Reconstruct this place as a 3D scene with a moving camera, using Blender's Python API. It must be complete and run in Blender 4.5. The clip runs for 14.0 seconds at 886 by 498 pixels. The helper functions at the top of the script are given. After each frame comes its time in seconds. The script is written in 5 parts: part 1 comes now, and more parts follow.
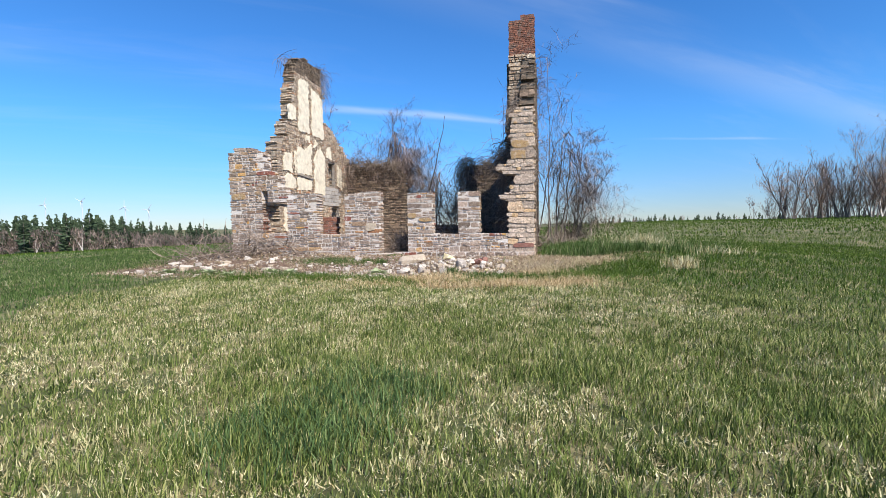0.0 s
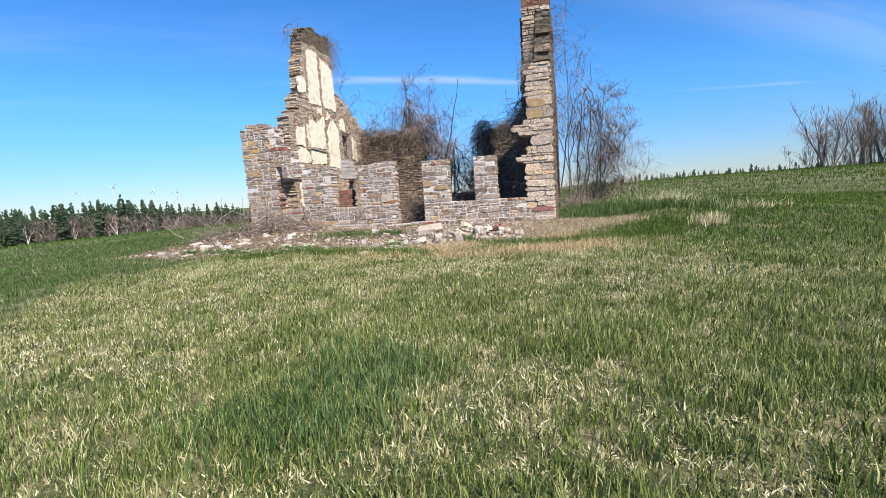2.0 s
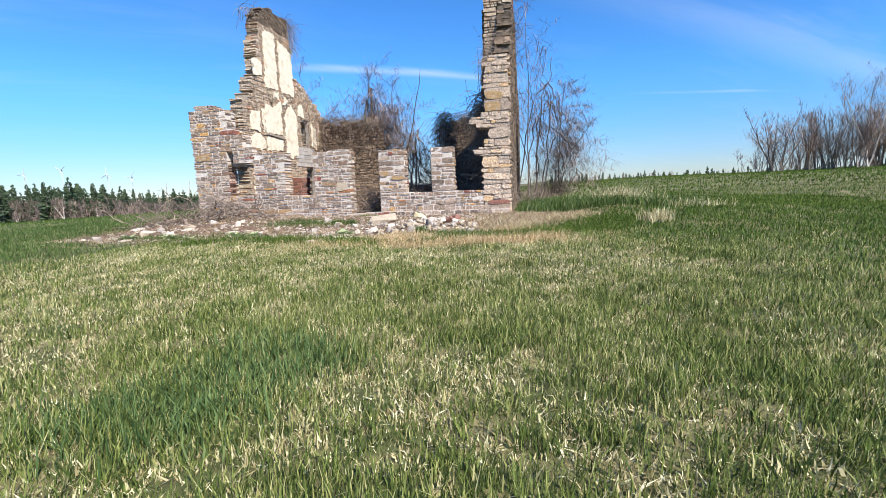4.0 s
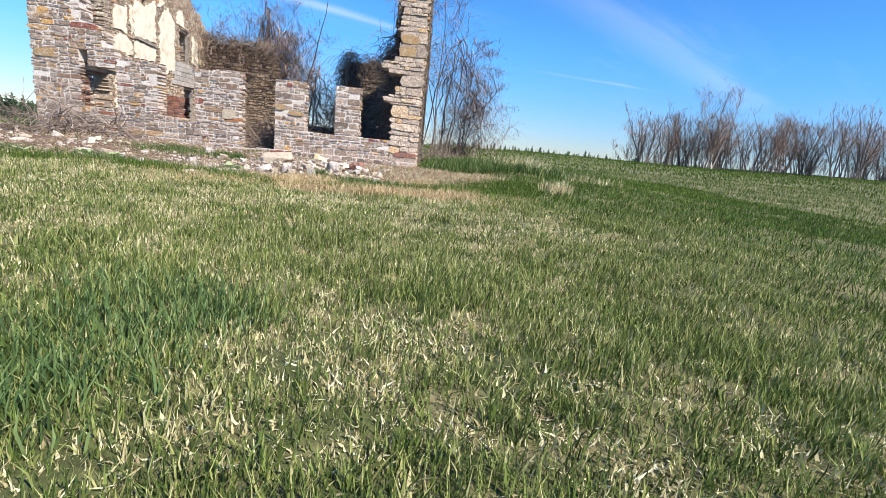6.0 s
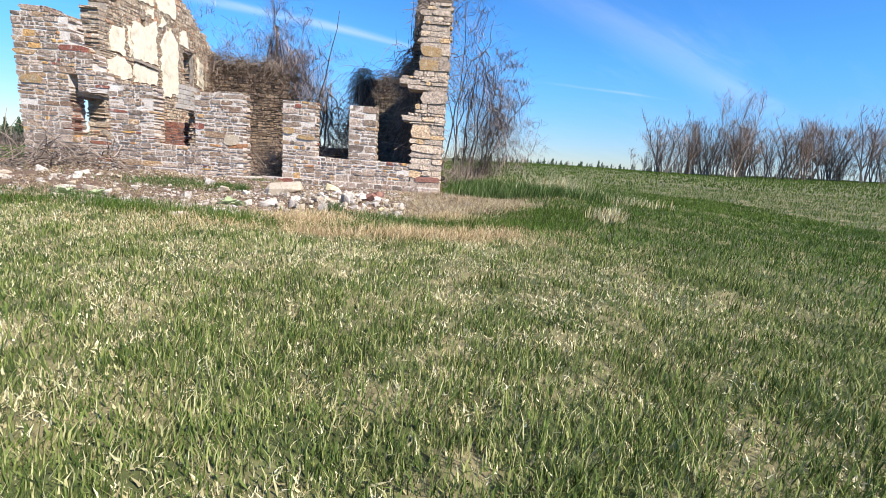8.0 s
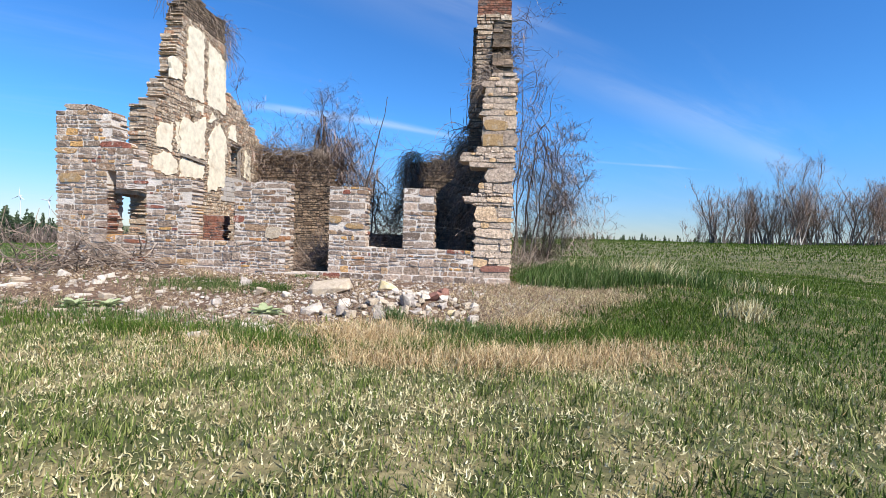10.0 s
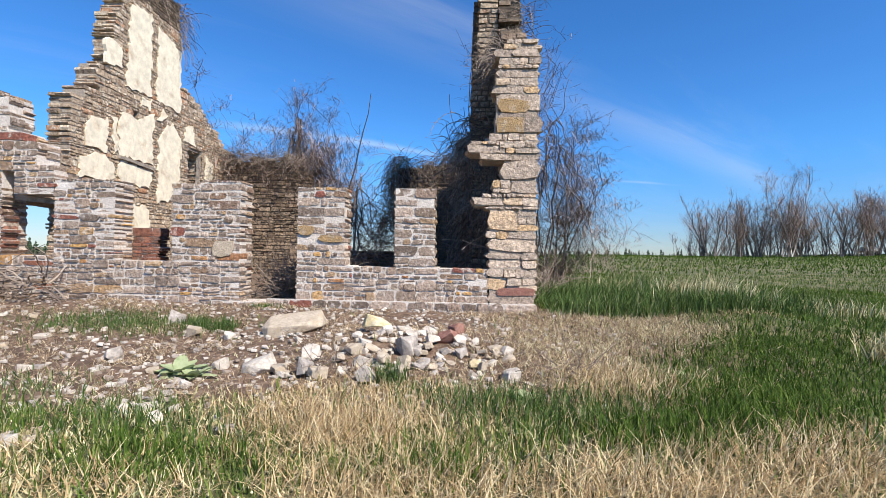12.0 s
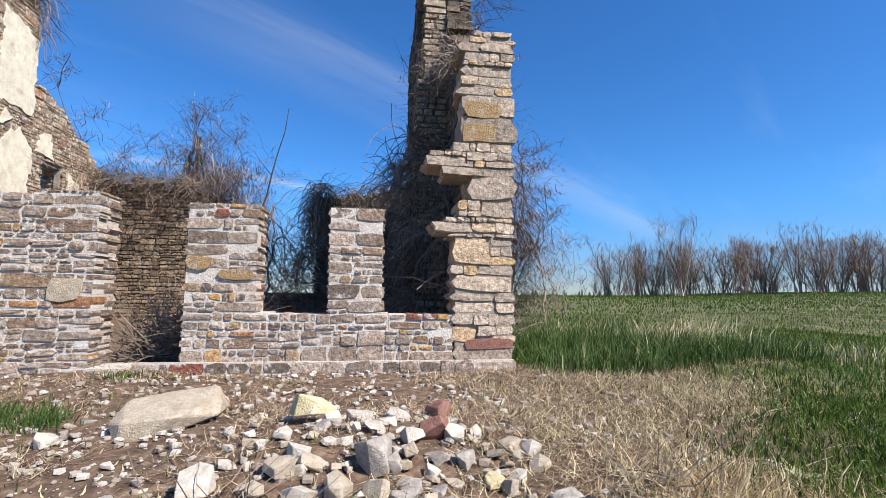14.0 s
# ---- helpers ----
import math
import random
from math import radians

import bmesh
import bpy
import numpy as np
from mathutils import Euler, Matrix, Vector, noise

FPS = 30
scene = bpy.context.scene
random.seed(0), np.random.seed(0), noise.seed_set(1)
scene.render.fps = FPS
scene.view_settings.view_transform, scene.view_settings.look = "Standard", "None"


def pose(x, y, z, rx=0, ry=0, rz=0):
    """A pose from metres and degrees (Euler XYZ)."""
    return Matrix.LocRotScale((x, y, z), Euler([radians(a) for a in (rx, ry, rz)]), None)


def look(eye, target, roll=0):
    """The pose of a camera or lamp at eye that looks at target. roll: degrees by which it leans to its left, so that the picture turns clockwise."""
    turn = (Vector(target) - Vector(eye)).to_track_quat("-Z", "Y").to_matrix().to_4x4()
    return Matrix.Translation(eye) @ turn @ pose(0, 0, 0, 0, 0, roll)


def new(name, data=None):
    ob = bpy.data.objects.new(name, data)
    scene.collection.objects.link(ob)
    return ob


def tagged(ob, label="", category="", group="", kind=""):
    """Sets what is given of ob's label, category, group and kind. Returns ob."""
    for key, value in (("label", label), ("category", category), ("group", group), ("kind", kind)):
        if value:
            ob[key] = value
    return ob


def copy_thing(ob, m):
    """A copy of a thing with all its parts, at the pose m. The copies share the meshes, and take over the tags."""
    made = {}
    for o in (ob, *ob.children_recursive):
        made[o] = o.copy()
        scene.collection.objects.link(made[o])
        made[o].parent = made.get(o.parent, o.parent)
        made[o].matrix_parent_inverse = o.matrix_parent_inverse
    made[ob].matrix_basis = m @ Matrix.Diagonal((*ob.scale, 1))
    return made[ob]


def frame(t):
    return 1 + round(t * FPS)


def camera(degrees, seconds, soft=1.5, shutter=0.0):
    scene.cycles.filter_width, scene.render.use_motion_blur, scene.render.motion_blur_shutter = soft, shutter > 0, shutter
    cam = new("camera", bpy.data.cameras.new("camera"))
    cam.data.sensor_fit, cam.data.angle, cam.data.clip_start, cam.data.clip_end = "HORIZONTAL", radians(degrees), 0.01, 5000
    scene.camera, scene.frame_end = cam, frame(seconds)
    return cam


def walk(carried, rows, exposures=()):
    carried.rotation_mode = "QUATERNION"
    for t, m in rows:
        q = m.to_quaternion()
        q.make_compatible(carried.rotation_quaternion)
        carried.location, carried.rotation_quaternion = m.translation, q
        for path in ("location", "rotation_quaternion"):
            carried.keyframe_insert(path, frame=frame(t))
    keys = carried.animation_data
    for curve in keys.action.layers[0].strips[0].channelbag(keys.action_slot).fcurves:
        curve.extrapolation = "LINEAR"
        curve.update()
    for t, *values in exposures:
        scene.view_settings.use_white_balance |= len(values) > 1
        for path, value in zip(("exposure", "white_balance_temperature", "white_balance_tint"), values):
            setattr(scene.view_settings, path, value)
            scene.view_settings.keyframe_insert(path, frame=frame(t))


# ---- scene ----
cam = camera(86.8, 14.0, soft=0.55)
PATH = [
    (0, (-0.731, 0.34, 1.302), (-1.162, 2.29, 1.193), -0.9),
    (0.5, (-0.857, 0.179, 1.315), (-1.328, 2.116, 1.157), -1.9),
    (1, (-0.811, 0.185, 1.337), (-1.304, 2.113, 1.14), -2.7),
    (1.5, (-0.753, 0.303, 1.353), (-1.255, 2.225, 1.127), -3.1),
    (2, (-0.599, 0.68, 1.278), (-1.132, 2.593, 1.038), -3.9),
    (4.3, (-0.25, 0.921, 1.162), (-0.573, 2.873, 0.873), -1.3),
    (4.5, (-0.292, 0.932, 1.155), (-0.553, 2.892, 0.853), -0.6),
    (5, (-0.56, 1.093, 1.114), (-0.66, 3.063, 0.787), 1.7),
    (5.5, (-0.681, 1.161, 1.142), (-0.631, 3.122, 0.748), 4.2),
    (6, (-0.691, 1.354, 1.011), (-0.599, 3.303, 0.572), 5.9),
    (6.5, (-0.546, 2.003, 0.979), (-0.447, 3.948, 0.523), 6.0),
    (7, (-0.733, 2.493, 1.025), (-0.646, 4.441, 0.58), 5.6),
    (7.5, (-1.036, 2.81, 1.148), (-0.975, 4.765, 0.727), 4.7),
    (8, (-1.122, 3.178, 1.225), (-1.09, 5.14, 0.835), 4.3),
    (8.5, (-1.236, 3.681, 1.324), (-1.257, 5.657, 1.014), 3.7),
    (9, (-1.488, 4.2, 1.318), (-1.587, 6.187, 1.106), 2.9),
    (9.2, (-1.578, 4.399, 1.339), (-1.708, 6.387, 1.168), 2.5),
    (11.3, (-2.444, 7.163, 1.332), (-2.583, 9.158, 1.312), 1.0),
    (11.5, (-2.503, 7.414, 1.307), (-2.626, 9.41, 1.293), 1.0),
    (12, (-2.502, 8.08, 1.241), (-2.592, 10.078, 1.251), 1.0),
    (12.5, (-2.449, 8.762, 1.245), (-2.516, 10.76, 1.293), 1.3),
    (13, (-2.574, 9.305, 1.264), (-2.642, 11.302, 1.353), 1.5),
    (13.5, (-2.734, 9.823, 1.243), (-2.777, 11.82, 1.348), 1.3),
    (14, (-3.175, 10.214, 1.214), (-2.893, 12.184, 1.405), 0.6),
]
# the camera opens up a little while it looks down at the grass
walk(cam, [(t, look(eye, target, roll)) for t, eye, target, roll in PATH],
     [(0, 0.68), (2, 0.72), (5, 0.86), (6.5, 0.88), (7.5, 0.92), (9, 0.80), (11.5, 0.68), (14, 0.64)])

# ---- world, sun ----
SUN_AZ, SUN_EL = 132.0, 45.0          # degrees clockwise from +y; height
sun_way = Vector((math.sin(radians(SUN_AZ)) * math.cos(radians(SUN_EL)), math.cos(radians(SUN_AZ)) * math.cos(radians(SUN_EL)), math.sin(radians(SUN_EL))))
world = bpy.data.worlds.new("sky")
scene.world = world
world.use_nodes = True
wn, wl = world.node_tree.nodes, world.node_tree.links
wn.clear()


def wnode(kind, **kw):
    n = wn.new(kind)
    for k, v in kw.items():
        n.inputs[k].default_value = v
    return n


sky = wnode("ShaderNodeTexSky")
sky.sky_type, sky.sun_disc = "NISHITA", False
sky.sun_elevation, sky.sun_rotation = radians(SUN_EL), radians(SUN_AZ)
sky.altitude, sky.air_density, sky.dust_density, sky.ozone_density = 300, 1.0, 0.0, 2.0
# thin cirrus, laid out on a high plane
wco = wnode("ShaderNodeTexCoord")
wsep = wnode("ShaderNodeSeparateXYZ")
wl.new(wco.outputs["Generated"], wsep.inputs[0])
wz = wnode("ShaderNodeMath")
wz.operation = "ADD"
wl.new(wsep.outputs[2], wz.inputs[0])
wz.inputs[1].default_value = 0.12
wdx, wdy = wnode("ShaderNodeMath"), wnode("ShaderNodeMath")
wdx.operation = wdy.operation = "DIVIDE"
wl.new(wsep.outputs[0], wdx.inputs[0]); wl.new(wz.outputs[0], wdx.inputs[1])
wl.new(wsep.outputs[1], wdy.inputs[0]); wl.new(wz.outputs[0], wdy.inputs[1])


def wmath(op, a, b):
    n = wnode("ShaderNodeMath")
    n.operation = op
    for i, v in enumerate((a, b)):
        if isinstance(v, (int, float)):
            n.inputs[i].default_value = v
        else:
            wl.new(v, n.inputs[i])
    return n.outputs[0]


def along_across(angle):
    """Coordinates on the high plane, along a direction and across it."""
    c, q = math.cos(radians(angle)), math.sin(radians(angle))
    return (wmath("ADD", wmath("MULTIPLY", wdx.outputs[0], c), wmath("MULTIPLY", wdy.outputs[0], q)),
            wmath("ADD", wmath("MULTIPLY", wdx.outputs[0], -q), wmath("MULTIPLY", wdy.outputs[0], c)))


wrun, wacross = along_across(38)
wfibre = wnode("ShaderNodeCombineXYZ")
wl.new(wmath("MULTIPLY", wrun, 0.45), wfibre.inputs[0])
wl.new(wmath("MULTIPLY", wacross, 1.9), wfibre.inputs[1])
wnoise = wnode("ShaderNodeTexNoise", Scale=1.15, Detail=7.0, Roughness=0.58, Distortion=0.5)
wl.new(wfibre.outputs[0], wnoise.inputs["Vector"])
wramp = wnode("ShaderNodeMapRange")
wl.new(wnoise.outputs["Fac"], wramp.inputs["Value"])
wramp.inputs["From Min"].default_value, wramp.inputs["From Max"].default_value = 0.52, 0.86
wramp.inputs["To Max"].default_value = 0.09
whsv = wnode("ShaderNodeHueSaturation", Saturation=1.12, Value=1.0)
wl.new(sky.outputs[0], whsv.inputs["Color"])
wmix = wnode("ShaderNodeMix")
wmix.data_type = "RGBA"


def wspan(v, a, b, to=1.0):
    n = wnode("ShaderNodeMapRange")
    n.interpolation_type = "SMOOTHSTEP"
    wl.new(v, n.inputs["Value"])
    n.inputs["From Min"].default_value, n.inputs["From Max"].default_value, n.inputs["To Max"].default_value = a, b, to
    return n.outputs[0]


def streak(angle, offset, width, along, to):
    """One long cirrus streak across the high plane: its direction, its distance, its half width, its stretch and strength."""
    run, across = along_across(angle)
    across = wmath("ADD", across, wmath("MULTIPLY", wmath("SUBTRACT", wnoise.outputs["Fac"], 0.5), width * 1.6))
    band = wspan(wmath("ABSOLUTE", wmath("SUBTRACT", across, offset), 0.0), width, 0.0)
    ends = wmath("MULTIPLY", wspan(run, along[0], along[0] + 0.7), wspan(run, along[1], along[1] - 0.7))
    return wmath("MULTIPLY", wmath("MULTIPLY", band, ends), wmath("MULTIPLY", wspan(wnoise.outputs["Fac"], 0.25, 0.7), to))


cloud = wramp.outputs[0]
for streak_of in ((38, 1.40, 0.30, (0.0, 4.4), 0.14), (28, 2.77, 0.10, (-0.5, 1.7), 0.34), (4, 3.46, 0.05, (0.75, 2.0), 0.3), (43, 2.40, 0.24, (-1.6, 0.9), 0.16)):
    cloud = wmath("ADD", cloud, streak(*streak_of))
wtone = wnode("ShaderNodeMix")
wtone.data_type = "RGBA"
wl.new(wspan(wsep.outputs[2], 0.0, 0.22), wtone.inputs["Factor"])
wtone.inputs[6].default_value, wtone.inputs[7].default_value = (0.52, 0.67, 1.02, 1), (0.50, 1.02, 1.52, 1)
wtint = wnode("ShaderNodeMix")
wtint.data_type, wtint.blend_type = "RGBA", "MULTIPLY"
wtint.inputs["Factor"].default_value = 1.0
wl.new(whsv.outputs[0], wtint.inputs[6])
wl.new(wtone.outputs[2], wtint.inputs[7])
wl.new(cloud, wmix.inputs["Factor"])
wl.new(wtint.outputs[2], wmix.inputs[6])
wmix.inputs[7].default_value = (7.6, 7.9, 8.2, 1)
wbg = wnode("ShaderNodeBackground", Strength=0.078)
wl.new(wmix.outputs[2], wbg.inputs[0])
wout = wnode("ShaderNodeOutputWorld")
wl.new(wbg.outputs[0], wout.inputs[0])

sun = new("sun", bpy.data.lights.new("sun", "SUN"))
sun.data.energy, sun.data.angle, sun.data.color = 5.0, radians(0.53), (1.0, 0.955, 0.88)
sun.matrix_world = look((20, -20, 40), Vector((20, -20, 40)) - sun_way)


# ---- materials ----
def material(name, base, rand="", tones=(), blotch=None, blotch_scale=1.2, blotch_at=(0.5, 0.68), grain=14.0, grain_amount=0.35,
             rough=0.9, bump=0.25, bump_scale=55.0, translucent=0.0, patch=None, metal=0.0, gloss=0.3):
    """base colour, or tones picked at random per object or per island, with a large blotch colour, fine grain and bump."""
    m = bpy.data.materials.new(name)
    m.use_nodes = True
    nt = m.node_tree
    nt.nodes.clear()
    N, L = nt.nodes.new, nt.links.new
    geo = N("ShaderNodeNewGeometry")
    out = N("ShaderNodeOutputMaterial")
    colour = None
    if rand:
        if rand == "object":
            value = N("ShaderNodeObjectInfo").outputs["Random"]
        else:
            value = geo.outputs["Random Per Island"]
        if patch:                      # patches of ground lean to one end of the tones
            pn = N("ShaderNodeTexNoise")
            pn.inputs["Scale"].default_value, pn.inputs["Detail"].default_value = patch[0], 4.0
            L(geo.outputs["Position"], pn.inputs["Vector"])
            ma = N("ShaderNodeMath")
            ma.operation = "MULTIPLY_ADD"
            L(pn.outputs["Fac"], ma.inputs[0])
            ma.inputs[1].default_value = patch[1]
            mb = N("ShaderNodeMath")
            mb.operation = "ADD"
            mb.inputs[1].default_value = -0.5 * patch[1]
            L(value, mb.inputs[0])
            L(mb.outputs[0], ma.inputs[2])
            value = ma.outputs[0]
        ramp = N("ShaderNodeValToRGB")
        while len(ramp.color_ramp.elements) < len(tones):
            ramp.color_ramp.elements.new(0.5)
        for e, (p, c) in zip(ramp.color_ramp.elements, tones):
            e.position, e.color = p, (*c, 1)
        L(value, ramp.inputs[0])
        colour = ramp.outputs[0]
    else:
        rgb = N("ShaderNodeRGB")
        rgb.outputs[0].default_value = (*base, 1)
        colour = rgb.outputs[0]
    if blotch:
        bn = N("ShaderNodeTexNoise")
        bn.inputs["Scale"].default_value, bn.inputs["Detail"].default_value, bn.inputs["Roughness"].default_value = blotch_scale, 6.0, 0.62
        L(geo.outputs["Position"], bn.inputs["Vector"])
        mr = N("ShaderNodeMapRange")
        mr.inputs["From Min"].default_value, mr.inputs["From Max"].default_value = blotch_at
        L(bn.outputs["Fac"], mr.inputs["Value"])
        mx = N("ShaderNodeMix")
        mx.data_type = "RGBA"
        L(mr.outputs[0], mx.inputs["Factor"])
        L(colour, mx.inputs[6])
        mx.inputs[7].default_value = (*blotch, 1)
        colour = mx.outputs[2]
    if grain_amount:
        gn = N("ShaderNodeTexNoise")
        gn.inputs["Scale"].default_value, gn.inputs["Detail"].default_value, gn.inputs["Roughness"].default_value = grain, 5.0, 0.7
        L(geo.outputs["Position"], gn.inputs["Vector"])
        gr = N("ShaderNodeMapRange")
        gr.inputs["From Min"].default_value, gr.inputs["From Max"].default_value = 0.3, 0.7
        gr.inputs["To Min"].default_value, gr.inputs["To Max"].default_value = 1 - grain_amount, 1 + grain_amount
        L(gn.outputs["Fac"], gr.inputs["Value"])
        gm = N("ShaderNodeMix")
        gm.data_type, gm.blend_type = "RGBA", "MULTIPLY"
        gm.inputs["Factor"].default_value = 1.0
        L(colour, gm.inputs[6])
        L(gr.outputs[0], gm.inputs[7])
        colour = gm.outputs[2]
    bs = N("ShaderNodeBsdfPrincipled")
    L(colour, bs.inputs["Base Color"])
    bs.inputs["Roughness"].default_value, bs.inputs["Metallic"].default_value = rough, metal
    bs.inputs["Specular IOR Level"].default_value = gloss
    if bump:
        un = N("ShaderNodeTexNoise")
        un.inputs["Scale"].default_value, un.inputs["Detail"].default_value, un.inputs["Roughness"].default_value = bump_scale, 5.0, 0.65
        L(geo.outputs["Position"], un.inputs["Vector"])
        bu = N("ShaderNodeBump")
        bu.inputs["Strength"].default_value, bu.inputs["Distance"].default_value = bump, 0.03
        L(un.outputs["Fac"], bu.inputs["Height"])
        L(bu.outputs[0], bs.inputs["Normal"])
    surface = bs.outputs[0]
    if translucent:
        tr = N("ShaderNodeBsdfTranslucent")
        L(colour, tr.inputs[0])
        ms = N("ShaderNodeMixShader")
        ms.inputs[0].default_value = translucent
        L(surface, ms.inputs[1])
        L(tr.outputs[0], ms.inputs[2])
        surface = ms.outputs[0]
    L(surface, out.inputs["Surface"])
    return m


GREY_STONES = [(0.0, (0.14, 0.115, 0.10)), (0.22, (0.34, 0.29, 0.255)), (0.45, (0.21, 0.17, 0.14)), (0.65, (0.42, 0.355, 0.31)),
               (0.8, (0.19, 0.135, 0.105)), (0.91, (0.36, 0.27, 0.18)), (0.955, (0.46, 0.29, 0.12)), (0.985, (0.22, 0.09, 0.07))]
TAN_STONES = [(0.0, (0.30, 0.255, 0.22)), (0.3, (0.47, 0.405, 0.35)), (0.55, (0.38, 0.33, 0.285)), (0.75, (0.54, 0.465, 0.395)), (0.93, (0.53, 0.39, 0.24))]
OLD_STONES = [(0.0, (0.19, 0.15, 0.12)), (0.3, (0.33, 0.27, 0.21)), (0.6, (0.43, 0.36, 0.28)), (0.85, (0.30, 0.235, 0.18)), (0.97, (0.36, 0.21, 0.13))]
LIME = (0.54, 0.475, 0.415)


def stone_pair(name, tones, blotch, at):
    tones = [(p, tuple(v * k for v, k in zip(c, (1.02, 0.92, 0.82)))) for p, c in tones]
    return [material(name + suffix, None, rand, tones, blotch, 6.5, at, 17.0, 0.6, 0.92, 1.0, 20.0)
            for suffix, rand in (("", "object"), ("_joined", "island"))]


M_GREY = stone_pair("grey_fieldstone", GREY_STONES, (0.52, 0.445, 0.38), (0.55, 0.66))
M_TAN = stone_pair("tan_sandstone", TAN_STONES, (0.24, 0.20, 0.165), (0.55, 0.75))
M_OLD = stone_pair("weathered_fieldstone", OLD_STONES, (0.60, 0.52, 0.41), (0.50, 0.66))
# back wall: dirt stains and vine shadow both darken these tones
M_BROWN = stone_pair("stained_shaded_rubble", [(0, (0.12, 0.092, 0.07)), (0.35, (0.24, 0.19, 0.145)), (0.65, (0.33, 0.27, 0.21)), (0.9, (0.19, 0.145, 0.11))], (0.10, 0.08, 0.06), (0.48, 0.66))
# lichened stack stone, with shade put into its colour for the inner right gable
M_DARK = stone_pair("lichen_and_shade_stone", [(0, (0.10, 0.08, 0.065)), (0.5, (0.16, 0.13, 0.10)), (0.9, (0.24, 0.19, 0.15))], (0.075, 0.062, 0.05), (0.5, 0.7))
M_BRICK = stone_pair("old_red_brick", [(0, (0.13, 0.065, 0.05)), (0.5, (0.20, 0.09, 0.065)), (0.9, (0.28, 0.14, 0.10))], (0.14, 0.105, 0.085), (0.48, 0.68))
M_MORTAR = material("lime_mortar", LIME, blotch=(0.64, 0.58, 0.52), blotch_scale=2.2, grain=30, grain_amount=0.25, bump=0.6, bump_scale=30)
M_EARTHMORTAR = material("crumbling_mortar", (0.32, 0.265, 0.21), blotch=(0.48, 0.41, 0.33), blotch_scale=1.7, grain=24, grain_amount=0.35, bump=0.8, bump_scale=25)
# dark joints; on the right gable the darkness is shade put in the colour
M_DARKMORTAR = material("dark_mortar", (0.11, 0.09, 0.07), blotch=(0.16, 0.13, 0.10), grain=24, grain_amount=0.35, bump=0.8, bump_scale=25)
M_PLASTER = material("aged_lime_plaster", (0.68, 0.60, 0.46), blotch=(0.46, 0.36, 0.25), blotch_scale=2.4, blotch_at=(0.54, 0.74), grain=5, grain_amount=0.2, bump=0.3, bump_scale=18)
M_BLOCK = material("concrete_block", (0.40, 0.365, 0.33), rand="object", tones=[(0, (0.34, 0.31, 0.28)), (1, (0.46, 0.42, 0.38))], grain=40, grain_amount=0.2)
M_TIMBER = material("grey_weathered_timber", (0.30, 0.255, 0.21), blotch=(0.17, 0.14, 0.115), blotch_scale=6, grain=60, grain_amount=0.35)
M_SOIL = material("bare_brown_soil", (0.17, 0.12, 0.085))
M_BARK = material("grey_brown_bark", (0.165, 0.135, 0.115), blotch=(0.26, 0.225, 0.20), blotch_scale=3, grain=30, grain_amount=0.4)
M_TWIG = material("bare_twigs", None, "island", [(0, (0.16, 0.115, 0.09)), (0.5, (0.27, 0.20, 0.165)), (1, (0.40, 0.31, 0.26))], grain_amount=0, bump=0)
M_SCRUB = material("far_brown_scrub", None, "island", [(0, (0.075, 0.055, 0.048)), (0.6, (0.13, 0.098, 0.085)), (1, (0.20, 0.16, 0.14))], grain_amount=0, bump=0)
M_VINE = material("dead_vine", None, "island", [(0, (0.12, 0.09, 0.07)), (0.6, (0.21, 0.16, 0.125)), (1, (0.34, 0.27, 0.21))], grain_amount=0, bump=0)
M_BIRCH = material("pale_birch_bark", (0.55, 0.50, 0.44), blotch=(0.25, 0.21, 0.18), blotch_scale=4)
M_NEEDLE = material("spruce_needles", None, "island", [(0, (0.03, 0.05, 0.025)), (0.6, (0.055, 0.085, 0.04)), (1, (0.09, 0.12, 0.06))], grain_amount=0, bump=0)
M_GRASS = material("spring_grass", None, "island", [(0.0, (0.038, 0.060, 0.014)), (0.35, (0.095, 0.135, 0.030)), (0.62, (0.175, 0.22, 0.058)), (0.84, (0.29, 0.30, 0.10)), (1.0, (0.50, 0.46, 0.24))],
                   grain_amount=0, bump=0, rough=0.7, gloss=0.12, translucent=0.25, patch=(0.7, 0.7))
M_LUSH = material("blue_green_grass", None, "island", [(0.0, (0.040, 0.076, 0.026)), (0.6, (0.090, 0.145, 0.047)), (1.0, (0.20, 0.26, 0.10))], grain_amount=0, bump=0, rough=0.6, gloss=0.12, translucent=0.2)
M_FARGRASS = material("field_grass", None, "island", [(0.0, (0.030, 0.062, 0.009)), (0.5, (0.066, 0.118, 0.016)), (0.9, (0.125, 0.18, 0.030)), (1.0, (0.17, 0.21, 0.05))],
                      grain_amount=0, bump=0, rough=0.7, gloss=0.12, translucent=0.25, patch=(0.25, 0.7))
M_MEADOW = material("meadow_grass", None, "island", [(0.0, (0.036, 0.070, 0.018)), (0.5, (0.072, 0.122, 0.030)), (0.88, (0.13, 0.185, 0.055)), (1.0, (0.36, 0.35, 0.19))],
                    grain_amount=0, bump=0, rough=0.7, gloss=0.12, translucent=0.25, patch=(0.3, 0.6))
M_COVER = material("white_cover", (0.68, 0.68, 0.66), grain_amount=0.1, rough=0.6)
M_STRAW = material("dead_straw", None, "island", [(0.0, (0.085, 0.055, 0.035)), (0.35, (0.25, 0.165, 0.10)), (0.72, (0.47, 0.35, 0.21)), (1.0, (0.74, 0.60, 0.40))], grain_amount=0, bump=0, rough=0.8, translucent=0.1)
M_TAWNY = material("tawny_dead_grass", None, "island", [(0.0, (0.24, 0.15, 0.07)), (0.5, (0.52, 0.37, 0.19)), (1.0, (0.80, 0.66, 0.41))], grain_amount=0, bump=0, rough=0.8, translucent=0.2)
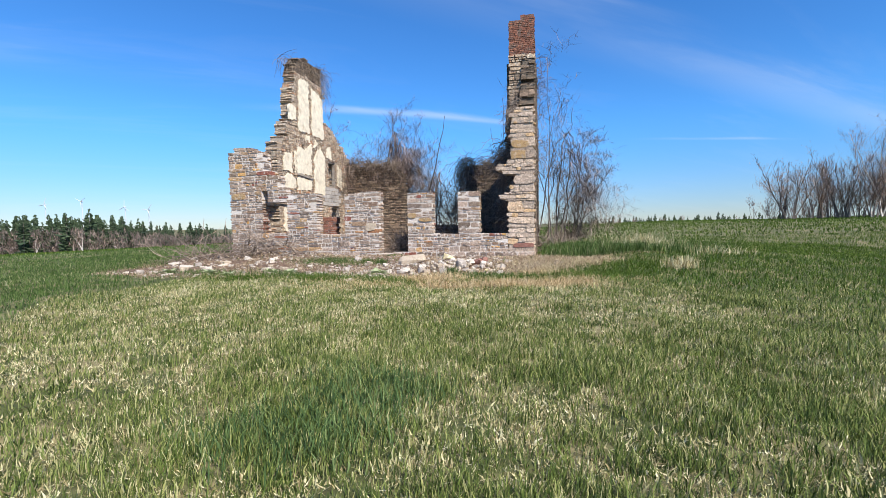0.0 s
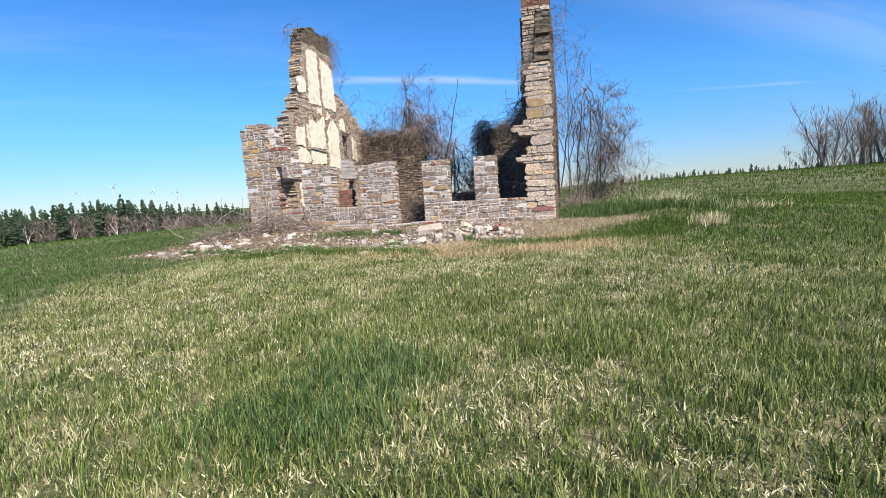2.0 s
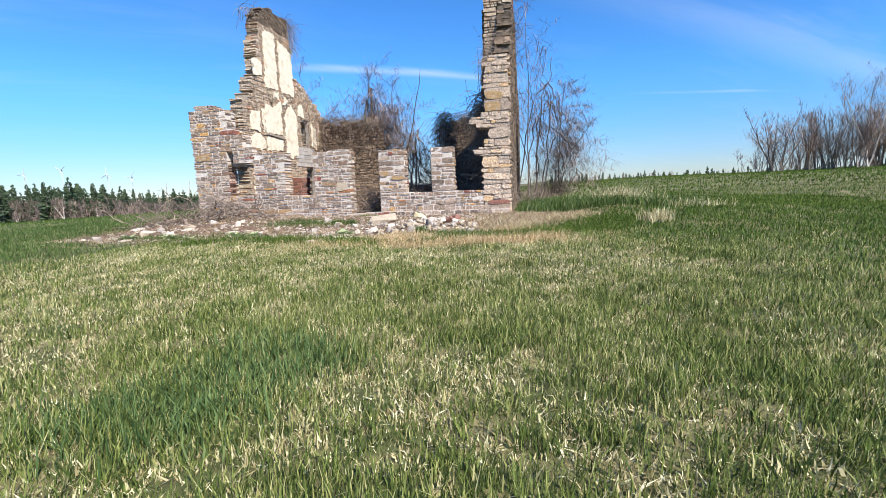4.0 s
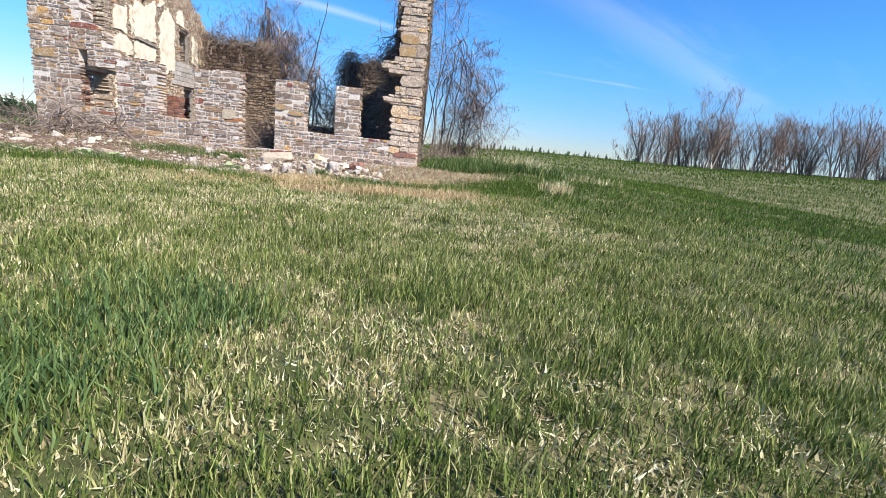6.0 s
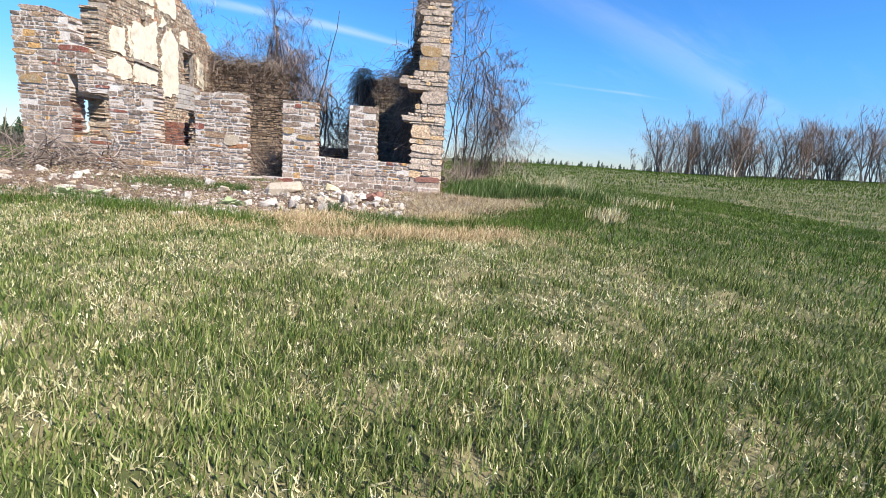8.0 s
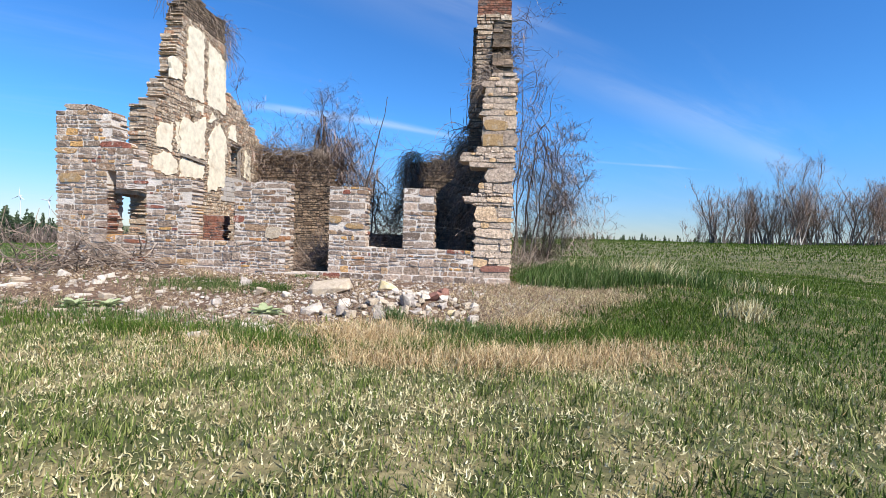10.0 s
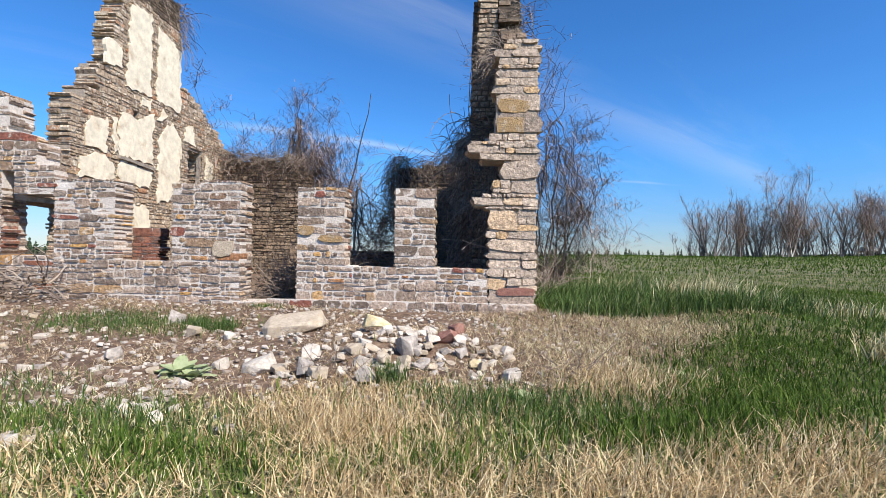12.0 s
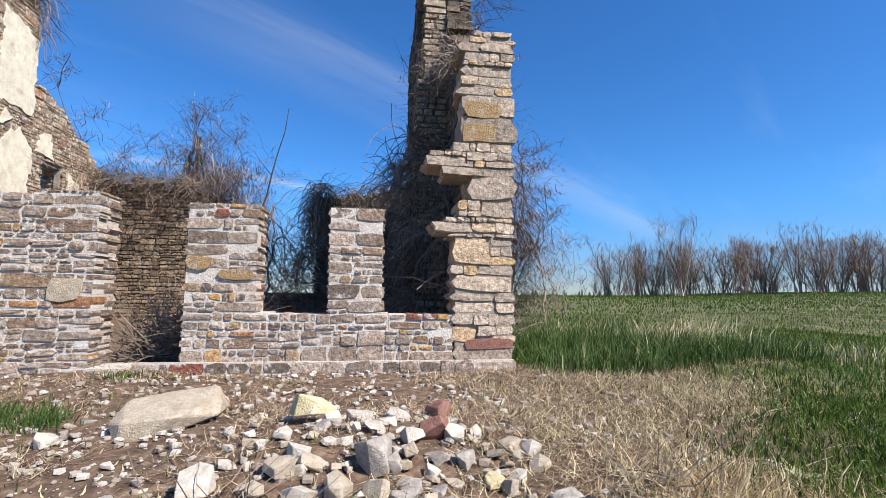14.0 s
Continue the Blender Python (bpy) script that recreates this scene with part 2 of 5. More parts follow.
M_BLEACHED = material("bleached_dead_grass", None, "island", [(0.0, (0.20, 0.155, 0.075)), (0.35, (0.42, 0.355, 0.18)), (0.72, (0.62, 0.55, 0.32)), (1.0, (0.80, 0.74, 0.49))], grain_amount=0, bump=0, rough=0.75, translucent=0.2)
M_ROCKS = {"white": material("pale_limestone", (0.55, 0.48, 0.40), blotch=(0.36, 0.30, 0.235), blotch_scale=7, grain=22, grain_amount=0.25, bump=0.6),
           "tan": material("tan_sandstone_rubble", (0.46, 0.375, 0.28), blotch=(0.36, 0.28, 0.19), blotch_scale=6, grain=24, grain_amount=0.3, bump=0.6),
           "grey": material("grey_rubble", (0.33, 0.285, 0.245), blotch=(0.48, 0.42, 0.36), blotch_scale=8, grain=24, grain_amount=0.3, bump=0.6),
           "ochre": material("ochre_sandstone", (0.36, 0.235, 0.115), blotch=(0.42, 0.35, 0.27), blotch_scale=6, grain=22, grain_amount=0.35, bump=0.8),
           "yellow": material("yellow_sandstone", (0.60, 0.48, 0.27), blotch=(0.66, 0.61, 0.52), blotch_scale=6, grain=22, grain_amount=0.2, bump=0.6),
           "red": material("red_brown_sandstone", (0.25, 0.115, 0.085), blotch=(0.32, 0.17, 0.13), blotch_scale=6, grain=22, grain_amount=0.25, bump=0.6)}
M_LEAF = material("mullein_leaf", (0.36, 0.40, 0.22), blotch=(0.27, 0.32, 0.15), blotch_scale=9, grain=50, grain_amount=0.15, translucent=0.2, bump=0.3)
# far turbines: distance haze mixed into the white as blue-grey
M_WHITE = material("hazed_white_paint", (0.5, 0.54, 0.6), blotch=(0.44, 0.47, 0.52), grain_amount=0.05, rough=0.5, bump=0)
M_DARKGLASS = material("dark_pane", (0.03, 0.035, 0.04), rough=0.1, grain_amount=0, bump=0)


# ---- the lie of the land ----
def ease(a, b, v):
    t = np.clip((v - a) / (b - a), 0, 1)
    return t * t * (3 - 2 * t)


def land(x, y):
    """Height of the ground, for numbers or arrays."""
    x, y = np.asarray(x, float), np.asarray(y, float)
    z = -0.1 + 0 * x
    near_house = ease(-19, -13.5, x) * (1 - ease(0.5, 5.5, x))
    z = z + near_house * ease(12.6, 16.6, y) * (0.2 + 0.1 * ease(-2, -13, x)) * (1 - ease(29, 36, y))
    z = z + 0.22 * ease(0, 3, x) * (1 - ease(5, 12, x)) * ease(12, 17, y) * (1 - ease(26, 40, y))
    mound = np.exp(-(((x + 3.3) / 1.25) ** 2 + ((y - 14.1) / 0.75) ** 2))
    z = z + 0.16 * mound
    r = np.hypot(x, y)
    z = z + 1.15 * ease(8, 85, 0.55 * x + 0.85 * y) * ease(-10, 25, x)
    z = z + 1.3 * ease(35, 90, x)
    z = z - 5.2 * ease(16, 150, -0.9 * x + 0.25 * y) * ease(-5, -40, x)
    z = z - 9.0 * ease(110, 420, r)
    z = z + 0.035 * np.sin(x * 0.9 + 1.3) * np.sin(y * 0.75) + 0.02 * np.sin(x * 2.3 + y * 1.7)
    return z


def height(x, y):
    return float(land(x, y))


# ---- builders ----
def mesh_from(name, verts, faces, mat, smooth=False):
    me = bpy.data.meshes.new(name)
    me.from_pydata([tuple(v) for v in verts] if not isinstance(verts, np.ndarray) else verts.tolist(), [], faces)
    if mat:
        me.materials.append(mat)
    if smooth:
        me.polygons.foreach_set("use_smooth", [True] * len(me.polygons))
    return me


def quick_mesh(name, verts, tris, mat):
    """A triangle mesh from arrays."""
    me = bpy.data.meshes.new(name)
    verts, tris = np.asarray(verts, np.float32), np.asarray(tris, np.int32)
    me.vertices.add(len(verts))
    me.vertices.foreach_set("co", verts.ravel())
    me.loops.add(tris.size)
    me.loops.foreach_set("vertex_index", tris.ravel())
    me.polygons.add(len(tris))
    me.polygons.foreach_set("loop_start", np.arange(0, tris.size, 3, dtype=np.int32))
    me.update(calc_edges=True)
    me.validate()
    me.polygons.foreach_set("use_smooth", [False] * len(me.polygons))
    me.materials.append(mat)
    return me


def part(name, data, parent, label=""):
    ob = new(name, data)
    ob.parent = parent
    if label:
        tagged(ob, label)
    return ob


def bm_mesh(name, bm, mat):
    me = bpy.data.meshes.new(name)
    bm.to_mesh(me)
    bm.free()
    me.materials.append(mat)
    return me


def stone_shapes(name, mat, count, seed, round_=0.08, jitter=0.05, fine=True):
    """Unit stones: hewn boxes with knocked-off corners and uneven faces, 48 triangles each."""
    rng = random.Random(seed)
    shapes = []
    for i in range(count):
        bm = bmesh.new()
        bmesh.ops.create_cube(bm, size=1.0)
        if fine:
            bmesh.ops.subdivide_edges(bm, edges=bm.edges[:], cuts=1, use_grid_fill=True)
        ring = {}
        for v in bm.verts:
            key = (round(v.co.x * 2), round(v.co.z * 2))
            if key not in ring:
                corner = abs(key[0]) + abs(key[1]) == 2
                ring[key] = (1 - round_ * rng.uniform(0, 2.4) * corner, 1 - round_ * rng.uniform(0, 2.4) * corner, rng.uniform(-jitter, jitter), rng.uniform(-jitter, jitter))
            fx, fz, jx, jz = ring[key]
            v.co.x, v.co.z = v.co.x * fx + jx, v.co.z * fz + jz
            if abs(v.co.y) > 0.4:
                v.co.y *= 1 + rng.uniform(-0.015, 0.035) + (0.02 if key == (0, 0) else 0)
        bmesh.ops.triangulate(bm, faces=bm.faces[:])
        shapes.append(bm_mesh(name, bm, mat))
    return shapes


def shape_arrays(me):
    v = np.array([x.co[:] for x in me.vertices])
    t = np.array([p.vertices[:] for p in me.polygons])
    return v, t


BOX = np.array([(-.5, -.5, -.5), (.5, -.5, -.5), (.5, .5, -.5), (-.5, .5, -.5), (-.5, -.5, .5), (.5, -.5, .5), (.5, .5, .5), (-.5, .5, .5)])
BOX_T = np.array([(0, 2, 1), (0, 3, 2), (4, 5, 6), (4, 6, 7), (0, 1, 5), (0, 5, 4), (1, 2, 6), (1, 6, 5), (2, 3, 7), (2, 7, 6), (3, 0, 4), (3, 4, 7)])


class Pile:
    """Gathers many small meshes into one."""
    def __init__(self):
        self.v, self.t, self.n = [], [], 0

    def add(self, v, t):
        self.v.append(v)
        self.t.append(t + self.n)
        self.n += len(v)

    def box(self, centre, size, m=None):
        v = BOX * np.array(size)
        if m is not None:
            v = v @ np.array(m.to_3x3()).T
        self.add(v + np.array(centre), BOX_T)

    def mesh(self, name, mat):
        return quick_mesh(name, np.concatenate(self.v), np.concatenate(self.t), mat)


def cut_stones(rng, u, z, w, h, low, high, wide, cells):
    """Breaks a patch of wall into stones, with cuts at odd places."""
    if h > high or (h > 1.8 * low and w < 3.2 * h and rng.random() < 0.5):
        k = h * rng.uniform(0.32, 0.68)
        cut_stones(rng, u, z, w, k, low, high, wide, cells)
        cut_stones(rng, u, z + k, w, h - k, low, high, wide, cells)
    elif w > wide or w > 4.6 * h or (w > 2.0 * h and rng.random() < 0.5):
        k = w * rng.uniform(0.3, 0.7)
        cut_stones(rng, u, z, k, h, low, high, wide, cells)
        cut_stones(rng, u + k, z, w - k, h, low, high, wide, cells)
    else:
        cells.append((u, w, z, h))


def masonry(name, label, corner, turn, inside, umin, umax, zmin, ztop, thick, stones, mortar, seed, low=0.07, high=0.2, wide=0.5,
            joint=0.015, proud=0.016, limit=300, piece="stone", recess=0.008, breaks=(), band=(0.35, 0.55), prefer=None, coursed=False, fine=True, rough=0.015):
    """A wall of rubble stone. It runs from corner along u; turn: degrees of u from +x; the visible face looks along -v.
    inside(u, z) says where it stands; breaks: levels that no stone crosses. Stones go through the wall; the first ones are parts, the others one joined part."""
    rng = random.Random(seed)
    base = Matrix.Translation(corner) @ Matrix.Rotation(radians(turn), 4, "Z")
    wall = tagged(new(name), label, "wall", "", "structure")
    wall.matrix_world = base
    shapes = stone_shapes(piece, stones[0], 24, seed, 0.085 if not coursed else 0.02, 0.062 if not coursed else 0.012, fine)
    arrays = [shape_arrays(s) for s in shapes]
    core, cells = Pile(), []
    levels = sorted(b for b in breaks if zmin < b < ztop) + [ztop]
    us = np.arange(umin, umax + 0.001, 0.01)
    z = zmin
    while z < ztop - 0.001:
        end = next(b for b in levels if b > z + 0.001)
        h = rng.uniform(*band) if not coursed else rng.uniform(low, high)
        if end - z - h < band[0] * 0.5:
            h = end - z
        h = min(h, end - z)
        ok = [bool(inside(u, z + min(0.03, h / 2))) for u in us]
        start = None
        for i in range(len(us) + 1):
            on = i < len(us) and ok[i]
            if on and start is None:
                start = us[i]
            if not on and start is not None:
                u0, u1 = start, us[i - 1]
                start = None
                if u1 - u0 < 0.06:
                    continue
                if coursed:
                    u = u0
                    while u < u1 - 0.01:
                        w = rng.uniform(wide * 0.6, wide)
                        w = u1 - u if u1 - u - w < wide * 0.5 else w
                        cells.append((u, w, z, h))
                        u += w
                else:
                    u = u0
                    while u < u1 - 0.01:
                        w = rng.uniform(0.45, 1.2)
                        w = u1 - u if u1 - u - w < 0.3 else w
                        cut_stones(rng, u, z, w, h, low, high, wide, cells)
                        u += w
        z += h
    cells = [c for c in cells if inside(c[0] + c[1] / 2, c[2] + c[3] / 2)]
    ends = {}
    for c in cells:                          # the core stays behind the stones at jambs, ends and tops
        u, w, z, h = c
        l, r, t = [not (umin <= p <= umax and inside(p, q)) for p, q in ((u - 0.03, z + h / 2), (u + w + 0.03, z + h / 2), (u + w / 2, z + h + 0.03))]
        ends[c] = (l, r)
        u0, u1, z1 = u + 0.012 * l, u + w - 0.012 * r, z + h - 0.02 * t
        core.box(((u0 + u1) / 2, thick / 2, (z + z1) / 2), (max(u1 - u0 - 0.004, 0.02), thick - 2 * recess, z1 - z + 0.002))
    part("mortar", core.mesh("mortar", mortar), wall, "pale crumbling mortar core")
    if prefer:
        cells.sort(key=prefer)
    rest = Pile()
    for i, (u, w, z, h) in enumerate(cells):
        k = rng.randrange(len(shapes))
        p = rng.uniform(-0.25, 1.0) * proud
        g = joint * rng.uniform(0.5, 1.5)
        l, r = ends[(u, w, z, h)]
        # stones at an end or jamb are two deep
        cut = rng.uniform(0.35, 0.65) * thick if (l or r) and thick > 0.4 else thick
        for v0, v1 in ((0, cut), (cut, thick)) if cut < thick else ((0, thick),):
            a0 = u - rng.uniform(-0.3, 1) * rough - g if l else u
            a1 = u + w + rng.uniform(-0.3, 1) * rough + g if r else u + w
            hh = h * rng.uniform(0.86, 1.0) if cut < thick else h
            size = (max(a1 - a0 - 2 * g, 0.03) * 1.03, v1 - v0 + 2 * p - (g if cut < thick else 0), max(hh - 2 * g, 0.025) * 1.04)
            place = ((a0 + a1) / 2, (v0 + v1) / 2 + rng.uniform(-0.004, 0.004), z + h / 2)
            m = Matrix.Translation(place) @ Matrix.Rotation(rng.uniform(-0.05, 0.05), 4, "Y") @ Matrix.Rotation(rng.choice((0, math.pi)), 4, "Z") @ Matrix.Diagonal((*size, 1))
            k = rng.randrange(len(shapes))
            if i < limit and not v0:
                ob = new(piece, shapes[k])
                ob.parent = wall
                ob.matrix_local = m
            else:
                v, t = arrays[k]
                mm = np.array(m)
                rest.add(v @ mm[:3, :3].T + mm[:3, 3], t)
    if rest.n:
        ob = part(piece + "_courses", rest.mesh(piece + "_courses", stones[1]), wall)
        tagged(ob, kind="stuff")
    return wall


def tubes(lines, sides=3):
    """Tapered tubes along lines: each line is a list of (point, radius)."""
    V, T, n = [], [], 0
    ring = [(math.cos(2 * math.pi * i / sides), math.sin(2 * math.pi * i / sides)) for i in range(sides)]
    for line in lines:
        for j, (p, r) in enumerate(line):
            a = line[max(j - 1, 0)][0]
            b = line[min(j + 1, len(line) - 1)][0]
            d = Vector(b) - Vector(a)
            if d.length < 1e-6:
                d = Vector((0, 0, 1))
            d.normalize()
            s = d.cross(Vector((0, 0, 1)) if abs(d.z) < 0.95 else Vector((1, 0, 0))).normalized()
            q = d.cross(s)
            for c, e in ring:
                V.append((p[0] + (s.x * c + q.x * e) * r, p[1] + (s.y * c + q.y * e) * r, p[2] + (s.z * c + q.z * e) * r))
        for j in range(len(line) - 1):
            for i in range(sides if sides > 2 else 1):
                a0, a1 = n + j * sides + i, n + j * sides + (i + 1) % sides
                T.append((a0, a1, a1 + sides))
                T.append((a0, a1 + sides, a0 + sides))
        n += len(line) * sides
    return np.array(V), np.array(T)


def wander(rng, p, d, length, steps, r0, r1, bend=0.25, lift=0.0):
    """A crooked line from p along d."""
    p, d = Vector(p), Vector(d).normalized()
    line = [(tuple(p), r0)]
    for i in range(steps):
        d = (d + Vector((rng.uniform(-bend, bend), rng.uniform(-bend, bend), rng.uniform(-bend, bend) + lift))).normalized()
        p = p + d * (length / steps)
        line.append((tuple(p), r0 + (r1 - r0) * (i + 1) / steps))
    return line


def bare_tree(seed, high, stems=1, lean=0.15, spread=0.6, limbs=9, twigs=7, fine=4, droop=0.0, thick=0.12, twig_r=0.006, base=0.15, foot=0.2):
    """Lines of a leafless tree or shrub: (stem lines, limb lines, twig lines)."""
    rng = random.Random(seed)
    stem_lines, limb_lines, twig_lines = [], [], []
    for s in range(stems):
        a = rng.uniform(0, 2 * math.pi)
        d = Vector((math.cos(a) * lean, math.sin(a) * lean, 1))
        hh = high * rng.uniform(0.75, 1.0)
        off = (rng.uniform(-foot, foot) * (stems > 1), rng.uniform(-foot, foot) * (stems > 1), -0.15)
        stem = wander(rng, off, d, hh, 9, thick, thick * 0.15, 0.13)
        stem_lines.append(stem)
        for i in range(limbs):
            f = rng.uniform(base, 0.98)
            k = min(int(f * 9), 8)
            p = Vector(stem[k][0]).lerp(Vector(stem[k + 1][0]), f * 9 - k)
            a = rng.uniform(0, 2 * math.pi)
            d = Vector((math.cos(a) * spread, math.sin(a) * spread, rng.uniform(0.35, 1.0)))
            ln = high * rng.uniform(0.22, 0.42) * (1.15 - 0.7 * f)
            limb = wander(rng, p, d, ln, 5, thick * 0.42 * (1.1 - f) + twig_r, twig_r, 0.2, 0.03 - droop)
            limb_lines.append(limb)
            for j in range(twigs):
                q = limb[rng.randint(1, 5)][0]
                a = rng.uniform(0, 2 * math.pi)
                d2 = Vector((math.cos(a), math.sin(a), rng.uniform(-0.1, 1.1) - droop * 2))
                twig = wander(rng, q, d2, ln * rng.uniform(0.3, 0.6), 4, twig_r, twig_r * 0.55, 0.3, 0.06 - droop)
                twig_lines.append(twig)
                for k in range(fine):
                    e = twig[rng.randint(1, 4)][0]
                    a = rng.uniform(0, 2 * math.pi)
                    d3 = Vector((math.cos(a), math.sin(a), rng.uniform(-0.2, 1.0) - droop * 2))
                    twig_lines.append(wander(rng, e, d3, ln * rng.uniform(0.12, 0.3), 2, twig_r * 0.7, twig_r * 0.4, 0.3, -droop))
    return stem_lines, limb_lines, twig_lines


def tree_thing(name, label, lines, at, bark=None, category="tree", group="", sides=2):
    """A bare tree: each stem a part, and a crown of limbs and twigs."""
    tree = tagged(new(name), label, category, group)
    for stem in lines[0]:
        part("stem" if len(lines[0]) > 1 else "trunk", quick_mesh("stem", *tubes([stem], 5), bark or M_BARK), tree)
    v, t = tubes(lines[1], 3 if sides > 2 else 2)
    v2, t2 = tubes(lines[2], sides)
    crown = part("crown", quick_mesh("crown", np.concatenate([v, v2]), np.concatenate([t, t2 + len(v)]), M_TWIG), tree, "leafless brown limbs and twigs")
    tagged(crown, kind="stuff")
    tree.matrix_world = at
    return tree


def stand(x, y, turn=0.0, size=1.0, sink=0.05):
    return pose(x, y, height(x, y) - sink, 0, 0, turn) @ Matrix.Scale(size, 4)


# ---- ground ----
def axis(near0, near1, step, far):
    mid = np.arange(near0, near1 + 0.001, step)
    out, d = [], step
    p = near1
    while p < far:
        d *= 1.16
        p += d
        out.append(p)
    low, d = [], step
    p = near0
    while p > -far:
        d *= 1.16
        p -= d
        low.append(p)
    return np.array(low[::-1] + mid.tolist() + out)


gx, gy = axis(-17, 6, 0.16, 2600), axis(0, 22, 0.16, 2600)
GX, GY = np.meshgrid(gx, gy)
GZ = land(GX, GY)
rough_ground = 0.02 * np.sin(GX * 7.1 + 2 * np.sin(GY * 3.3)) * np.sin(GY * 6.3 + GX)
GZ = GZ + rough_ground * (np.hypot(GX, GY) < 40)
gv = np.stack([GX.ravel(), GY.ravel(), GZ.ravel()], 1)
W = len(gx)
gi = (np.arange(len(gy) - 1)[:, None] * W + np.arange(W - 1)[None, :]).ravel()
gt = np.concatenate([np.stack([gi, gi + 1, gi + W + 1], 1), np.stack([gi, gi + W + 1, gi + W], 1)])


def ground_material():
    m = material("field_ground", (0.070, 0.078, 0.024), blotch=(0.22, 0.18, 0.09), blotch_scale=1.6, blotch_at=(0.45, 0.62), grain=11, grain_amount=0.5, bump=0.7, bump_scale=14)
    nt = m.node_tree
    N, L = nt.nodes.new, nt.links.new
    bs = next(n for n in nt.nodes if n.type == "BSDF_PRINCIPLED")
    grass = bs.inputs["Base Color"].links[0].from_socket
    geo = next(n for n in nt.nodes if n.type == "NEW_GEOMETRY")
    # bare brown apron of soil and chaff round the ruin
    sep = N("ShaderNodeSeparateXYZ")
    L(geo.outputs["Position"], sep.inputs[0])
    wob = N("ShaderNodeTexNoise")
    wob.inputs["Scale"].default_value, wob.inputs["Detail"].default_value = 0.9, 6.0
    L(geo.outputs["Position"], wob.inputs["Vector"])

    def span(sock, a, b):
        add = N("ShaderNodeMath")
        add.operation = "MULTIPLY_ADD"
        L(wob.outputs["Fac"], add.inputs[0])
        add.inputs[1].default_value = 3.2
        L(sock, add.inputs[2])
        mr = N("ShaderNodeMapRange")
        mr.inputs["From Min"].default_value, mr.inputs["From Max"].default_value = a + 1.6, b + 1.6
        L(add.outputs[0], mr.inputs["Value"])
        return mr.outputs[0]

    def times(a, b):
        n = N("ShaderNodeMath")
        n.operation = "MULTIPLY"
        L(a, n.inputs[0])
        L(b, n.inputs[1])
        return n.outputs[0]
    mask = times(times(span(sep.outputs[0], -15.5, -14.0), span(sep.outputs[0], 1.6, 0.2)), times(span(sep.outputs[1], 11.2, 12.2), span(sep.outputs[1], 29.0, 27.5)))
    dirt = N("ShaderNodeTexNoise")
    dirt.inputs["Scale"].default_value, dirt.inputs["Detail"].default_value, dirt.inputs["Roughness"].default_value = 7.0, 8.0, 0.75
    L(geo.outputs["Position"], dirt.inputs["Vector"])
    ramp = N("ShaderNodeValToRGB")
    for p, c in ((0.5, (0.135, 0.083, 0.054, 1)), (0.6, (0.215, 0.145, 0.095, 1))):
        e = ramp.color_ramp.elements.new(p)
        e.color = c
    ramp.color_ramp.elements[0].position, ramp.color_ramp.elements[0].color = 0.32, (0.045, 0.03, 0.021, 1)
    ramp.color_ramp.elements[-1].position, ramp.color_ramp.elements[-1].color = 0.75, (0.37, 0.28, 0.20, 1)
    L(dirt.outputs["Fac"], ramp.inputs[0])
    mx = N("ShaderNodeMix")
    mx.data_type = "RGBA"
    L(mask, mx.inputs["Factor"])
    L(grass, mx.inputs[6])
    L(ramp.outputs[0], mx.inputs[7])
    L(mx.outputs[2], bs.inputs["Base Color"])
    return m


ground = tagged(new("ground", quick_mesh("ground", gv, gt, ground_material())), "rough grassy field with a bare brown apron round the ruin", "ground", "", "structure")
ground.data.polygons.foreach_set("use_smooth", [True] * len(ground.data.polygons))


# ---- the ruin: walls ----
def ragged(points, seed, amount=0.08, step=0.3):
    """A broken top edge: heights along a wall, with uneven teeth."""
    rng = random.Random(seed)
    teeth = [rng.uniform(-amount, amount) for _ in range(200)]
    us, zs = [p[0] for p in points], [p[1] for p in points]
    return lambda u: float(np.interp(u, us, zs)) + teeth[int((u + 50) / step) % 200]


top_left = ragged([(-13.2, 4.12), (-12.9, 4.32), (-12.2, 4.4), (-11.62, 4.25), (-11.56, 3.45), (-11.25, 3.25), (-10.95, 3.0), (-10.6, 2.72)], 3, 0.07)
FRONT_Y = 17.0


def in_corner(x, z):
    if not (-13.12 + 0.012 * max(z - 0.3, 0) * -1.2 <= x <= -10.64):
        return False
    if -11.72 <= x <= -10.64 and 1.03 <= z <= 2.22 - 0.06 * (x + 10.64):
        return False
    return z < top_left(x)


def in_middle(x, z):
    if z < 0.97:
        return -10.64 <= x <= -6.85
    if x < -9.38:
        return z < 2.56
    if x > -8.24:
        return z < 2.50 + (0.06 if x > -7.6 else 0)
    return False


def in_windows(x, z):
    if z < 0.93:
        return -5.74 <= x <= -2.04
    if -5.74 <= x <= -4.8:
        return z < 2.45
    if -3.85 <= x <= -3.07:
        return z < 2.45
    return False


def in_pillar(x, z):
    left = -2.04
    if z < 2.05:
        left = -2.04
    elif z < 2.28:
        left = -2.34 if z > 2.12 else -2.08
    elif z < 2.62:
        left = -2.16 if z < 2.36 else -1.98
    elif z < 2.98:
        left = -1.80
    elif z < 3.36:
        left = -2.20 if z < 3.12 else -2.44
    elif z < 3.5:
        left = -2.08
    else:
        left = -1.93 - 0.05 * math.sin(z * 9)
    return left <= x <= -1.15 and z < 5.18 + 0.22 * (x + 1.6) + (0.12 if x > -1.75 else 0)


def near_walk(c):
    return abs(c[0] + 4.5) + abs(c[2] - 1.0)


